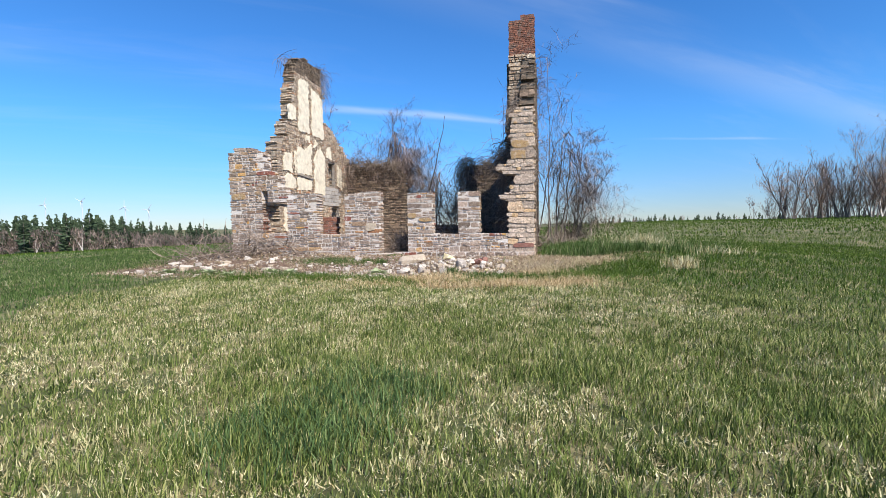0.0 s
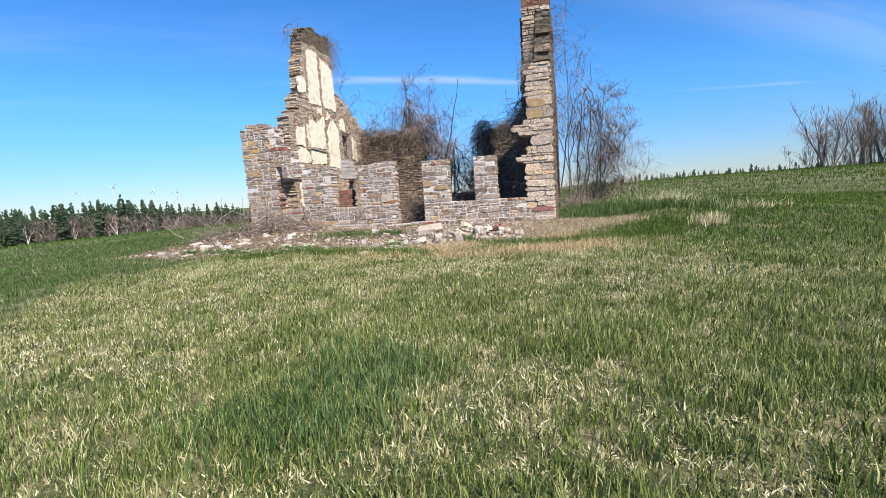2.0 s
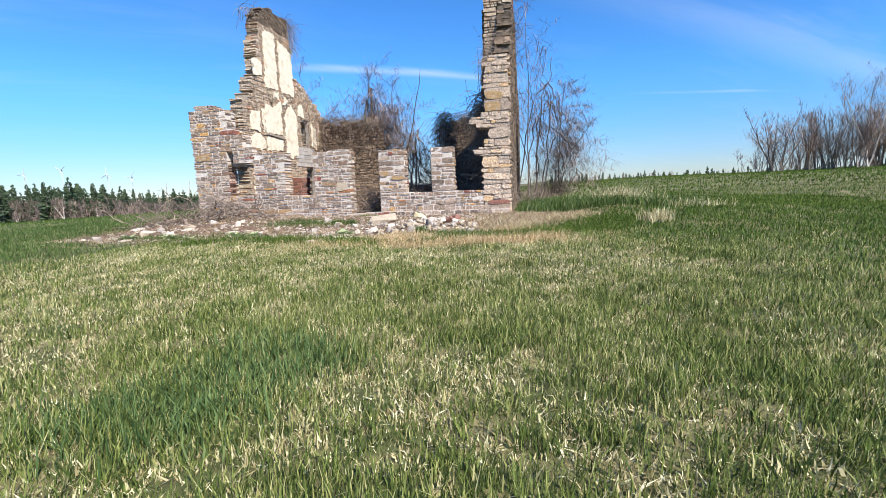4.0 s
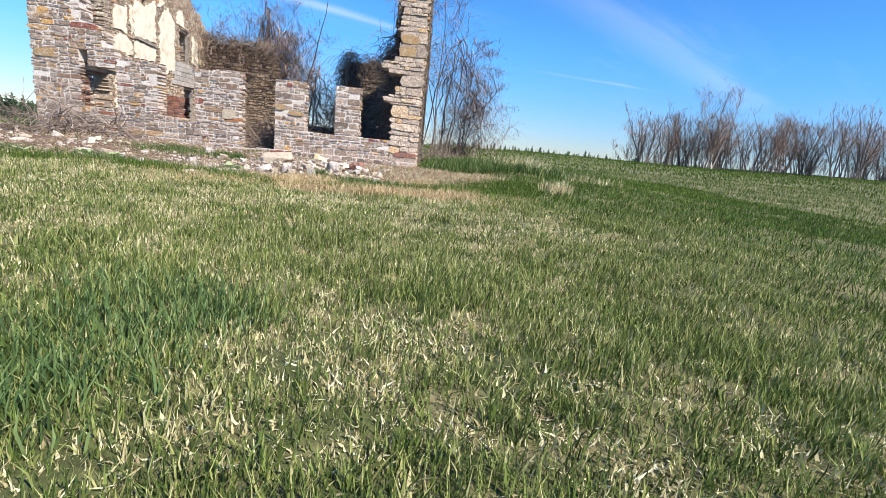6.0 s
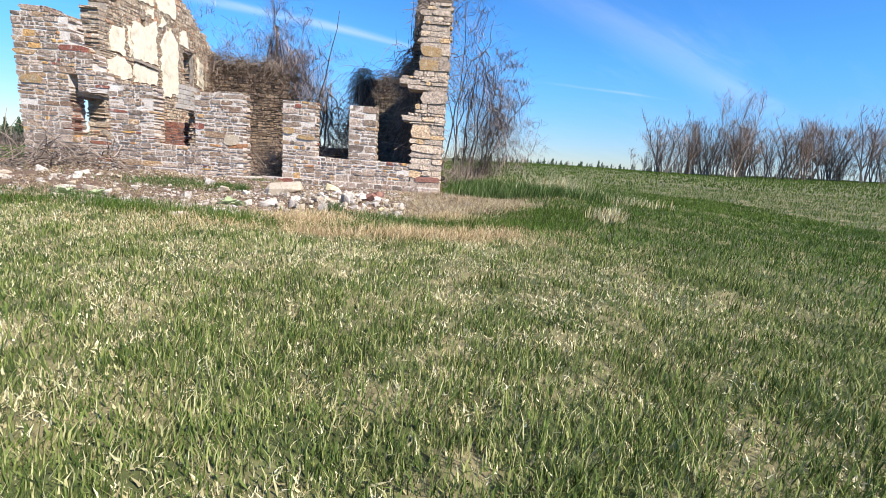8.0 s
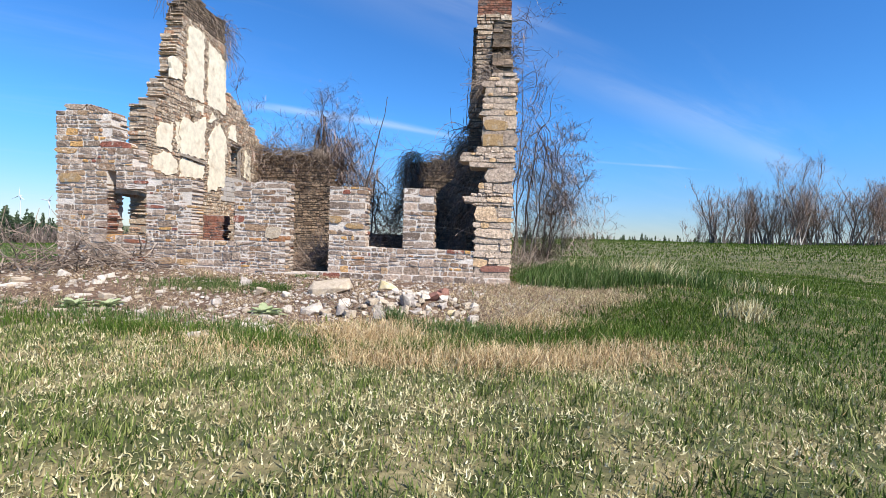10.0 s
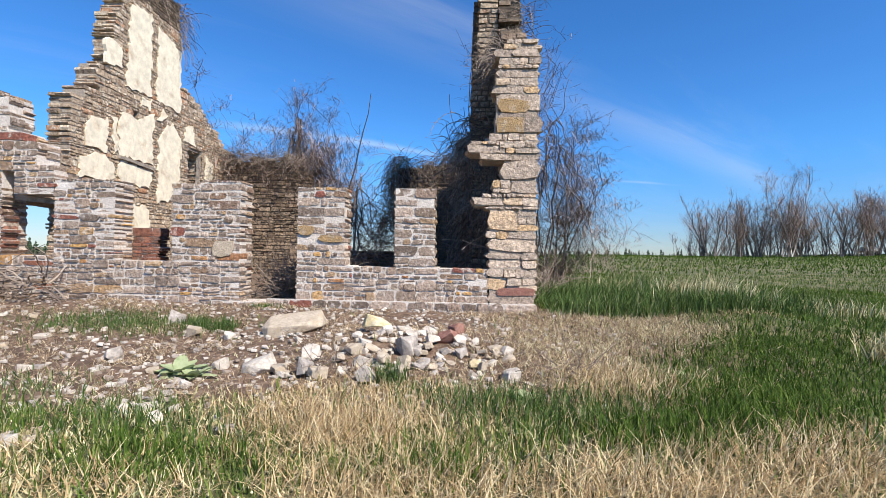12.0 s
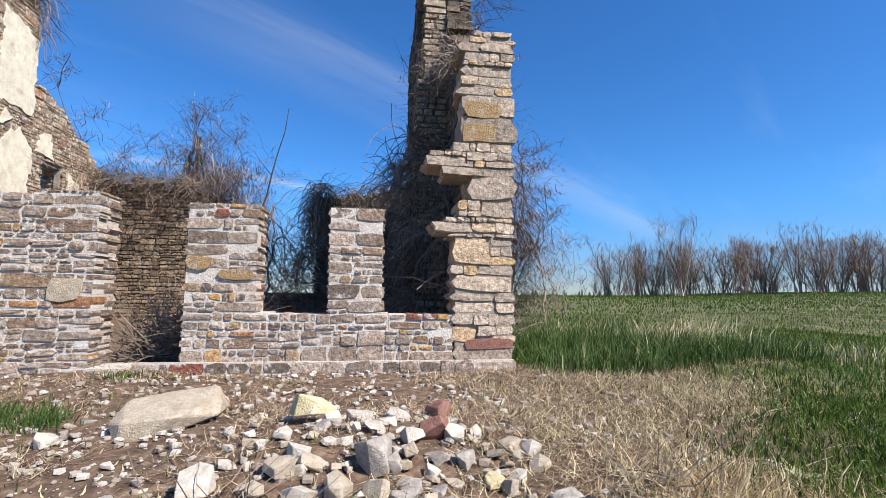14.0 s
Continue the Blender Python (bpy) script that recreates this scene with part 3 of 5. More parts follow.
wall_corner = masonry("wall_front_corner", "tall broken corner of grey and brown rubble stone with a window gap", (0, FRONT_Y, 0), 0, in_corner, -13.3, -10.64, -0.15, 4.6, 0.55,
                      M_GREY, M_MORTAR, 11, 0.09, 0.26, 0.6, breaks=(1.03, 2.24, 2.7, 3.0, 3.3, 3.6, 3.9), rough=0.05)
wall_middle = masonry("wall_front_middle", "repointed grey rubble wall with two squared piers and a low sill between", (0, FRONT_Y, 0), 0, in_middle, -10.64, -6.85, -0.15, 2.56, 0.52,
                      M_GREY, M_MORTAR, 12, 0.085, 0.23, 0.62, joint=0.017, breaks=(0.97, 2.5))
wall_windows = masonry("wall_front_windows", "repointed rubble wall with two open window gaps and square piers", (0, FRONT_Y, 0), 0, in_windows, -5.74, -2.04, -0.15, 2.45, 0.52,
                       M_GREY, M_MORTAR, 13, 0.085, 0.23, 0.62, joint=0.017, breaks=(0.93,))
wall_pillar = masonry("wall_front_pillar", "tall tan sandstone end of the front wall with jutting stones", (0, FRONT_Y, 0), 0, in_pillar, -2.5, -1.15, -0.15, 5.45, 0.6,
                      M_TAN, M_EARTHMORTAR, 14, 0.13, 0.42, 0.95, joint=0.009, proud=0.034, recess=0.012, band=(0.3, 0.46), breaks=(0.93, 2.05, 2.12, 2.28, 2.36, 2.62, 2.98, 3.12, 3.36, 3.5, 4.95, 5.1, 5.2, 5.3), rough=0.06)
plinth = masonry("wall_plinth", "projecting footing course of long squared stones below the windows", (0, FRONT_Y - 0.06, 0), 0, lambda x, z: True, -6.3, -1.13, -0.2, 0.27, 0.08,
                 M_GREY, M_MORTAR, 15, 0.2, 0.3, 0.62, proud=0.014)
threshold = masonry("wall_threshold", "low worn door threshold of flat stones", (0, FRONT_Y - 0.05, 0), 0, lambda x, z: True, -7.1, -5.5, -0.15, 0.2, 0.6,
                    M_GREY, M_MORTAR, 16, 0.1, 0.2, 0.8, proud=0.02)

# left gable, inner face at x = -12.5
GABLE = [(17.4, 3.5), (19.45, 3.35), (19.5, 5.2), (20.25, 5.4), (20.3, 6.0), (20.85, 6.4), (20.88, 7.3), (21.1, 8.1), (21.3, 8.9), (21.5, 9.3), (22.6, 9.6), (23.94, 9.65),
         (23.97, 6.72), (24.8, 6.8), (25.1, 6.55), (26.2, 5.9), (27.4, 5.2)]
top_gable = ragged(GABLE, 5, 0.09, 0.25)


def in_gable(u, z):
    if 24.5 <= u <= 25.45 and 3.42 <= z <= 4.85:
        return False
    if 24.8 <= u <= 25.8 and 0.72 <= z <= 2.35:
        return False
    if 17.7 <= u <= 19.55 and 0.95 <= z <= 2.25 - 0.5 * max(0, u - 19.1):
        return False
    if 21.68 <= u <= 21.94 and 5.12 <= z <= 5.32:
        return False
    if 23.6 <= u <= 23.85 and 7.25 <= z <= 7.6:
        return False
    return z < top_gable(u) and z < 8.72


wall_left = masonry("wall_gable_left", "ruined stone gable with chimney stack and patches of cream plaster", (-12.5, 0, 0), 90, in_gable, 17.5, 27.45, -0.1, 9.9, 0.6,
                    M_OLD, M_EARTHMORTAR, 21, 0.08, 0.26, 0.55, proud=0.02, recess=0.015, band=(0.26, 0.5), breaks=(0.72, 0.95, 2.25, 2.35, 3.42, 4.85, 5.12, 5.32), limit=300, prefer=lambda c: -c[2] if c[2] < 4 else abs(c[2] - 6), rough=0.09)

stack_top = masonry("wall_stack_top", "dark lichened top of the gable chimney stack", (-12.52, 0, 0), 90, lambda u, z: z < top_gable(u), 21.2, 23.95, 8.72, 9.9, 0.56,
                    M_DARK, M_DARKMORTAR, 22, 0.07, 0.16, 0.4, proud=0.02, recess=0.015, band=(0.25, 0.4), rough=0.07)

# back wall, inner face at y = 26.9
top_back = ragged([(-12.5, 4.95), (-10.5, 4.85), (-9.3, 4.75), (-8.9, 4.2), (-8.8, 1.3), (-5.3, 1.2), (-5.15, 4.6), (-3.5, 4.75), (-1.7, 4.9)], 6, 0.14)
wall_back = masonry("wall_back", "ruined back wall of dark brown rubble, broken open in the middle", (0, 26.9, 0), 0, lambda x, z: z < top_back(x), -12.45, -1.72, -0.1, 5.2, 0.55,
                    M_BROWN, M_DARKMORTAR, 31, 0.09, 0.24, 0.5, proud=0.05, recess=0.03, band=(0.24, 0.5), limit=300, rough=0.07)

# right gable, inner face at x = -1.72
top_right = ragged([(17.5, 5.3), (18.3, 5.6), (18.8, 6.1), (19.6, 6.6), (20.2, 7.1), (20.25, 8.2), (23.8, 8.2), (23.85, 6.6), (25.5, 5.8), (27.5, 4.8)], 7, 0.12)
# dark stone and mortar carry the inner shade in their colour
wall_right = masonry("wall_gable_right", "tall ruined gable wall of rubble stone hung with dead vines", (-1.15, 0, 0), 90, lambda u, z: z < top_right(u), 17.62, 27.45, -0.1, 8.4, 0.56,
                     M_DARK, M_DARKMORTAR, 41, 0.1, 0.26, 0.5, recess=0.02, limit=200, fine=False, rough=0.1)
chimney_front = masonry("wall_chimney_breast", "stone chimney breast rising above the gable", (0, 20.2, 0), 0, lambda x, z: x >= (-2.36 if z < 6 else -2.22) and x < (-1.72 if z < 8 else -1.16) and z < 8.15,
                        -2.4, -1.16, -0.1, 8.2, 0.5, M_OLD, M_DARKMORTAR, 42, 0.1, 0.26, 0.5, recess=0.02, breaks=(6.0,), limit=200, fine=False, rough=0.05)
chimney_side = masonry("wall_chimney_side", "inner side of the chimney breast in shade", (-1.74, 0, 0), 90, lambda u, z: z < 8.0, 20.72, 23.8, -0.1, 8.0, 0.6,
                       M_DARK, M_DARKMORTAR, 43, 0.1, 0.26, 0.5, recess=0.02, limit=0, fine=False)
chimney_top = masonry("wall_chimney_top", "red-brown brick chimney top with worn edges", (0, 20.2, 0), 0, lambda x, z: z < 9.66 + 0.08 * math.sin(x * 7), -2.2, -1.2, 8.14, 9.75, 0.45,
                      M_BRICK, M_DARKMORTAR, 44, 0.07, 0.08, 0.26, coursed=True, joint=0.006, proud=0.01, limit=300, piece="brick", fine=False, rough=0.03)
chimney_top_side = masonry("wall_chimney_top_side", "side of the brick chimney top", (-1.22, 0, 0), 90, lambda u, z: True, 20.66, 23.7, 8.0, 9.6, 0.97,
                           M_BRICK, M_DARKMORTAR, 45, 0.07, 0.08, 0.26, coursed=True, joint=0.006, proud=0.01, limit=0, piece="brick", fine=False)


# ---- the ruin: plaster, timber, blocks and bricks ----
def patch(outline, seed, x=-12.462, thick=0.035):
    """A slab of plaster left on the gable: outline in (y, z), broken edges."""
    rng = random.Random(seed)
    ring = []
    for i, (y0, z0) in enumerate(outline):
        y1, z1 = outline[(i + 1) % len(outline)]
        n = max(2, int(math.hypot(y1 - y0, z1 - z0) / 0.12))
        for k in range(n):
            f = k / n
            ring.append((y0 + (y1 - y0) * f + rng.uniform(-0.075, 0.075), z0 + (z1 - z0) * f + rng.uniform(-0.075, 0.075)))
    bm = bmesh.new()
    front = bm.faces.new([bm.verts.new((x, y, z)) for y, z in ring])
    res = bmesh.ops.extrude_face_region(bm, geom=[front])
    for v in [g for g in res["geom"] if isinstance(g, bmesh.types.BMVert)]:
        v.co.x -= thick + 0.06
    bmesh.ops.recalc_face_normals(bm, faces=bm.faces[:])
    bmesh.ops.triangulate(bm, faces=bm.faces[:])
    return bm_mesh("plaster", bm, M_PLASTER)


for i, outline in enumerate([
        [(21.35, 5.9), (22.45, 5.95), (22.42, 8.6), (21.5, 8.4)],
        [(22.72, 5.95), (24.0, 5.9), (23.95, 8.0), (22.75, 8.3)],
        [(21.1, 3.82), (22.55, 3.85), (22.6, 5.5), (21.75, 5.05), (21.15, 5.1)],
        [(21.1, 3.05), (22.45, 3.05), (22.55, 3.66), (21.12, 3.7)],
        [(22.85, 2.6), (24.0, 3.0), (24.05, 4.9), (23.6, 5.4), (23.1, 5.1), (22.85, 4.6)],
        [(19.95, 3.9), (20.65, 3.85), (20.7, 4.75), (20.0, 4.6)],
        [(19.7, 3.0), (20.95, 3.1), (20.9, 3.6), (20.3, 3.78), (19.8, 3.5)],
        [(25.6, 3.5), (26.2, 3.4), (26.1, 4.5), (25.65, 4.7)],
        [(19.8, 1.0), (20.6, 1.1), (20.5, 2.0), (19.85, 2.2)],
        [(21.3, 1.5), (22.4, 1.3), (22.5, 2.4), (21.4, 2.6)],
        [(20.5, 6.35), (21.2, 6.4), (21.2, 7.0), (20.6, 7.0)], [(22.0, 5.5), (22.5, 5.55), (22.5, 5.85), (21.9, 5.8)], [(22.8, 5.3), (23.3, 5.55), (23.0, 5.8)],
        [(24.2, 5.0), (24.9, 5.0), (24.7, 5.6), (24.3, 5.5)], [(20.9, 3.9), (21.05, 3.9), (21.05, 4.9), (20.85, 4.8)], [(20.1, 2.2), (20.9, 2.3), (20.7, 2.8), (20.2, 2.7)]]):
    part("plaster_patch", patch(outline, 60 + i), wall_left, "cream lime plaster with broken edges").matrix_world = Matrix()


def beam(name, a, b, wide, deep, mat, seed=1, category="timber", label=""):
    """A worn squared timber from a to b."""
    rng = random.Random(seed)
    a, b = Vector(a), Vector(b)
    bm = bmesh.new()
    bmesh.ops.create_cube(bm, size=1.0)
    bmesh.ops.subdivide_edges(bm, edges=[e for e in bm.edges if abs((e.verts[0].co - e.verts[1].co).x) > 0.5], cuts=5)
    ln = (b - a).length
    for v in bm.verts:
        v.co = Vector((v.co.x * ln, v.co.y * deep, v.co.z * wide)) + Vector([rng.uniform(-0.012, 0.012) for _ in range(3)])
    me = bm_mesh(name, bm, mat)
    ob = new(name, me)
    ob.matrix_world = Matrix.Translation((a + b) / 2) @ (b - a).to_track_quat("X", "Z").to_matrix().to_4x4()
    return ob


def as_part(ob, parent, label=""):
    m = ob.matrix_world.copy()
    ob.parent = parent
    ob.matrix_world = m
    if label:
        tagged(ob, label)
    return ob


def window_frame(name, label, y0, y1, z0, z1, x=-12.62):
    w = tagged(new(name), label, "window", "", "structure")
    for a, b in (((x, y0 + 0.05, z0), (x, y0 + 0.05, z1)), ((x, y1 - 0.05, z0), (x, y1 - 0.05, z1))):
        as_part(beam("jamb", a, b, 0.14, 0.09, M_TIMBER, 3), w)
    as_part(beam("head", (x, y0, z1 - 0.03), (x, y1, z1 - 0.03), 0.1, 0.14, M_TIMBER, 4), w)
    as_part(beam("window_sill", (x, y0, z0 + 0.03), (x, y1, z0 + 0.03), 0.08, 0.16, M_TIMBER, 5), w)
    return w


window_frame("window_1", "weathered wooden window frame without glass in the upper gable", 24.5, 25.45, 3.42, 4.85)
window_frame("window_2", "weathered wooden window frame without glass low in the gable", 24.8, 25.8, 0.72, 2.35)
tagged(beam("wall_timber", (-12.46, 21.1, 3.8), (-12.46, 22.6, 3.7), 0.09, 0.1, M_TIMBER, 8), "grey horizontal timber set in the plastered gable", "timber", "", "structure")
tagged(beam("lintel", (-11.7, 17.36, 2.2), (-10.66, 17.36, 2.1), 0.1, 0.2, M_TIMBER, 9), "grey weathered timber lintel across the broken window", "lintel", "", "structure")
tagged(beam("lintel", (-12.9, 17.6, 2.24), (-12.9, 19.7, 2.2), 0.1, 0.16, M_TIMBER, 12), "weathered timber lintel over the gable opening", "lintel", "", "structure")

# single stones that stand out in the front walls
def set_stone(wall, x, z, w, h, tone, seed, deep=0.3, label=""):
    """One hewn stone set a little proud in the face of a front wall."""
    me = stone_shapes("stone", M_ROCKS[tone], 1, seed, 0.10, 0.07)[0]
    ob = part("stone", me, wall, label)
    ob.matrix_local = pose(x, -0.027 + deep / 2, z, 0, random.Random(seed).uniform(-3, 3)) @ Matrix.Diagonal((w, deep, h, 1))


set_stone(wall_pillar, -1.52, 0.5, 0.76, 0.15, "red", 901, 0.3, "long red-brown sandstone block")
set_stone(wall_pillar, -1.62, 4.02, 0.55, 0.26, "ochre", 902, 0.3, "ochre sandstone block")
set_stone(wall_pillar, -1.66, 3.66, 0.5, 0.3, "ochre", 903, 0.3, "ochre sandstone block")
set_stone(wall_windows, -5.06, 1.45, 0.46, 0.14, "ochre", 904, 0.3, "ochre sandstone block")
set_stone(wall_windows, -5.56, 1.6, 0.3, 0.18, "ochre", 905, 0.3, "ochre sandstone block")
set_stone(wall_middle, -7.2, 1.22, 0.4, 0.3, "tan", 908, 0.3)
set_stone(wall_corner, -12.75, 2.5, 0.6, 0.24, "ochre", 909, 0.3, "ochre sandstone block")

blocks = tagged(new("wall_block_infill"), "grey concrete block infill between the gable windows", "wall", "", "structure")
block_shape = stone_shapes("concrete_block", M_BLOCK, 3, 71, 0.015, 0.008)
for r in range(5):
    for c in range(5):
        ob = new("concrete_block", block_shape[(r + c) % 3])
        ob.parent = blocks
        ob.matrix_local = pose(-12.55, 24.05 + c * 0.4 + (0.2 if r % 2 else 0) - 0.1, 2.48 + r * 0.205) @ Matrix.Diagonal((0.16, 0.385, 0.19, 1))


def brick_jamb(name, label, x0, x1, y, z0, z1, seed):
    return masonry(name, label, (0, y, 0), 0, lambda x, z: x < x1 - 0.1 * abs(math.sin(z * 13 + seed)), x0, x1, z0, z1, 0.3, M_BRICK, M_MORTAR, seed, 0.065, 0.075, 0.24, coursed=True, joint=0.006, proud=0.012, piece="brick")


brick_jamb("wall_brick_jamb", "crumbled red brick lining of the corner window", -11.98, -11.62, 17.02, 1.1, 2.0, 81)
brick_jamb("wall_brick_patch", "patch of broken red brick behind the low sill", -9.36, -8.75, 17.5, 0.6, 1.62, 82)


# ---- trees and shrubs ----
def weeping(seed, canes, height_of, reach, twigs=26, hang=1.5, r=0.02):
    """Lines of a weeping shrub: canes rise from the foot, arch over to one side and carry curtains of hanging twigs."""
    g = random.Random(seed)
    stem_lines, limb_lines, twig_lines = [], [], []
    for c in range(canes):
        out = g.uniform(*reach)
        top, foot = height_of * g.uniform(0.6, 1.0) * (1 - 0.09 * abs(out)), g.uniform(-0.7, 0.7)
        yy, fall = g.uniform(-0.9, 0.9), g.uniform(0.25, 0.7)
        line = []
        for k in range(13):
            f = k / 12
            z = top * (math.sin(math.pi * 0.5 * min(f / 0.6, 1)) - fall * max(0, (f - 0.6) / 0.4) ** 1.6)
            line.append(((foot * (1 - f) + out * f ** 1.3 + g.uniform(-0.09, 0.09), yy * f + g.uniform(-0.09, 0.09), z), r * (1.25 - f) * 1.5 + 0.005))
        (stem_lines if c < 6 else limb_lines).append(line)
        for t in range(twigs):
            q = line[g.randint(4, 12)][0]
            a = g.uniform(0, 2 * math.pi)
            up = g.random() < 0.5
            tw = wander(g, q, (math.cos(a), math.sin(a), 0.5 if up else 0.0), hang * g.uniform(0.4, 1.1), 5, 0.013, 0.007, 0.45, 0.0 if up else -0.2)
            twig_lines.append(tw)
            for k in range(4):
                a = g.uniform(0, 2 * math.pi)
                twig_lines.append(wander(g, tw[g.randint(1, 5)][0], (math.cos(a), math.sin(a), g.uniform(-0.7, 0.6)), hang * g.uniform(0.15, 0.4), 3, 0.006, 0.004, 0.3, -0.2))
    return stem_lines, limb_lines, twig_lines


tree_thing("shrub", "tall bare spreading shrub with fine twigs behind the back wall", bare_tree(101, 8.6, 8, 0.36, 1.1, 18, 14, 7, 0.05, 0.045, 0.009, 0.25, 0.4), stand(-11.0, 28.6, 20, 1.0), category="shrub")
tree_thing("shrub", "weeping bare shrub arching over the broken back wall", weeping(102, 44, 7.4, (-0.8, 3.9), 24, 1.5, 0.032), stand(-10.0, 28.4, 0, 1.0), category="shrub")
tree_thing("shrub", "bare shrub hanging low in the gap of the back wall", weeping(103, 14, 4.6, (-1.3, 1.5), 18, 1.4, 0.025), stand(-7.4, 27.6, 0, 1.0), category="shrub")
tree_thing("tree", "bare spreading tree with drooping twigs behind the tall gable", bare_tree(104, 5.8, 5, 0.34, 1.3, 24, 15, 7, 0.10, 0.035, 0.008, 0.08, 0.3), stand(0.35, 23.6, 0, 1.0))
tree_thing("tree", "weeping bare tree hanging over the bank beside the gable", weeping(106, 14, 6.4, (0.3, 2.3), 20, 1.4, 0.014), stand(-0.5, 22.8, 0, 1.0))
tree_thing("tree", "slim bare sapling rising beside the chimney", bare_tree(105, 9.3, 2, 0.05, 0.35, 12, 8, 5, 0.05, 0.03, 0.008, 0.3), stand(-0.6, 22.4, 0, 1.0))
lone = wander(random.Random(9), (-7.9, 27.6, 1.0), (0.1, 0, 1), 6.9, 9, 0.05, 0.012, 0.16)
tagged(new("sapling", quick_mesh("sapling", *tubes([lone, wander(random.Random(10), lone[6][0], (-0.6, 0, 0.7), 1.0, 4, 0.015, 0.006, 0.2)], 5), M_BARK)), "single crooked bare sapling above the wall", "tree")

# grove of bare trees across the field
GROUP = "grove across the field"
kinds = [(5, 15, 0.26, 0.9), (4, 17, 0.2, 0.95), (6, 14, 0.32, 0.85), (4, 16, 0.16, 0.8), (5, 15, 0.22, 0.9)]
groves = [tree_thing("tree", "bare many-stemmed tree with a round twiggy crown in the grove", bare_tree(200 + i, 12.0, st, ln, sp, lb, 7, 2, -0.02, 0.12, 0.021, 0.2, 0.9), stand(36.6 + 4 * i, 84 + i, 0, 0.9), M_BARK, "tree", GROUP, 2)
          for i, (st, lb, ln, sp) in enumerate(kinds)]
tree_thing("tree", "tall pale-barked birch above the grove", bare_tree(210, 15.5, 4, 0.14, 0.4, 16, 8, 4, 0.0, 0.11, 0.014, 0.3, 1.2), stand(48.3, 84, 0, 0.98), M_BIRCH, "tree", GROUP, 2)
rng = random.Random(5)
for k in range(54):
    x = 38 + 84 * (k / 54) + rng.uniform(-1, 1)
    y = 85 + rng.uniform(-2, 8) - max(0, x - 60) * 0.22
    s = rng.uniform(0.7, 0.95) if x < 57 else rng.uniform(0.92, 1.12)
    copy_thing(groves[rng.randrange(5)], stand(x, y, rng.uniform(0, 360), s))
bush = tree_thing("shrub", "low brown brush at the foot of the grove", bare_tree(220, 4.5, 10, 0.35, 0.6, 7, 5, 1, 0.0, 0.04, 0.022, 0.05, 1.8), stand(40, 86, 0, 1.0), M_BARK, "shrub", "brush under the grove", 2)
for k in range(32):
    x = 36 + 80 * (k / 32) + rng.uniform(-1.2, 1.2)
    copy_thing(bush, stand(x, 87 + rng.uniform(-1.5, 3) - max(0, x - 60) * 0.22, rng.uniform(0, 360), rng.uniform(0.7, 1.3)))


def spruce(seed, high, label, at, group):
    """A conifer: trunk and a ragged cone of drooping needle sprays."""
    g = random.Random(seed)
    tree = tagged(new("conifer"), label, "tree", group)
    part("trunk", quick_mesh("trunk", *tubes([wander(g, (0, 0, -0.3), (0, 0, 1), high, 6, high * 0.018, 0.02, 0.03)], 5), M_BARK), tree)
    V, T = [], []
    for level in range(16):
        f = level / 15
        z = high * (0.10 + 0.88 * f)
        lump = g.uniform(0.55, 1.15)
        for k in range(8):
            r = high * 0.25 * (1.08 - f) ** 0.7 * g.uniform(0.4, 1.25) * lump
            a = g.uniform(0, 2 * math.pi)
            c, q = math.cos(a), math.sin(a)
            zz = z + high * g.uniform(-0.03, 0.03)
            w, hang, tip = r * g.uniform(0.22, 0.36), high * 0.05 * g.uniform(0.6, 1.5), g.uniform(-0.25, 0.25) * r
            n = len(V)
            V += [(0, 0, zz + 0.02 * high), (c * r * 0.55 - q * w, q * r * 0.55 + c * w, zz - 0.05 * r), (c * r * 0.55 + q * w, q * r * 0.55 - c * w, zz - 0.05 * r),
                  (c * r, q * r, zz + tip), (c * r * 0.45, q * r * 0.45, zz - hang), (c * r * 0.8, q * r * 0.8, zz - hang * 0.7 + tip)]
            T += [(n, n + 1, n + 3), (n, n + 3, n + 2), (n, n + 3, n + 4), (n + 3, n + 5, n + 4)]
    tagged(part("crown", quick_mesh("crown", np.array(V), np.array(T), M_NEEDLE), tree, "dark green needles"), kind="stuff")
    tree.matrix_world = at
    return tree


# woods to the west, beyond the drop
WOODS = "woods beyond the field"
spruces = [spruce(300 + i, 12.5, "dark green spruce in the far woods", stand(-150 - 14 * i, 141 + 5 * i, 0, 1.0), WOODS) for i in range(3)]
scrub = [tree_thing("tree", "bare brown tree in the far woods", bare_tree(310 + i, 8.5, 4, 0.18, 0.5, 8, 5, 2, 0.0, 0.12, 0.06, 0.05, 2.0), stand(-135 - 9 * i, 134 + i, 0, 1.0), M_BARK, "tree", WOODS, 2) for i in range(3)]


def woods_height(x):
    """How tall the far woods stand along their edge."""
    return float(np.interp(x, (-330, -214, -196, -171, -150, -123, -100), (16, 14, 13, 11.5, 8.5, 6, 5)))


def conifer_band(name, label, places):
    """A far band of conifers, joined into one."""
    crowns = [shape_arrays(c.data) for t in spruces for c in t.children if c.name.startswith("crown")]
    wood = Pile()
    for x, y, size in places:
        v, t = crowns[rng.randrange(len(crowns))]
        m = np.array(stand(x, y, rng.uniform(0, 360), size))
        wood.add(v @ m[:3, :3].T + m[:3, 3], t)
    return tagged(new(name, wood.mesh(name, M_NEEDLE)), label, "woods", "", "stuff")


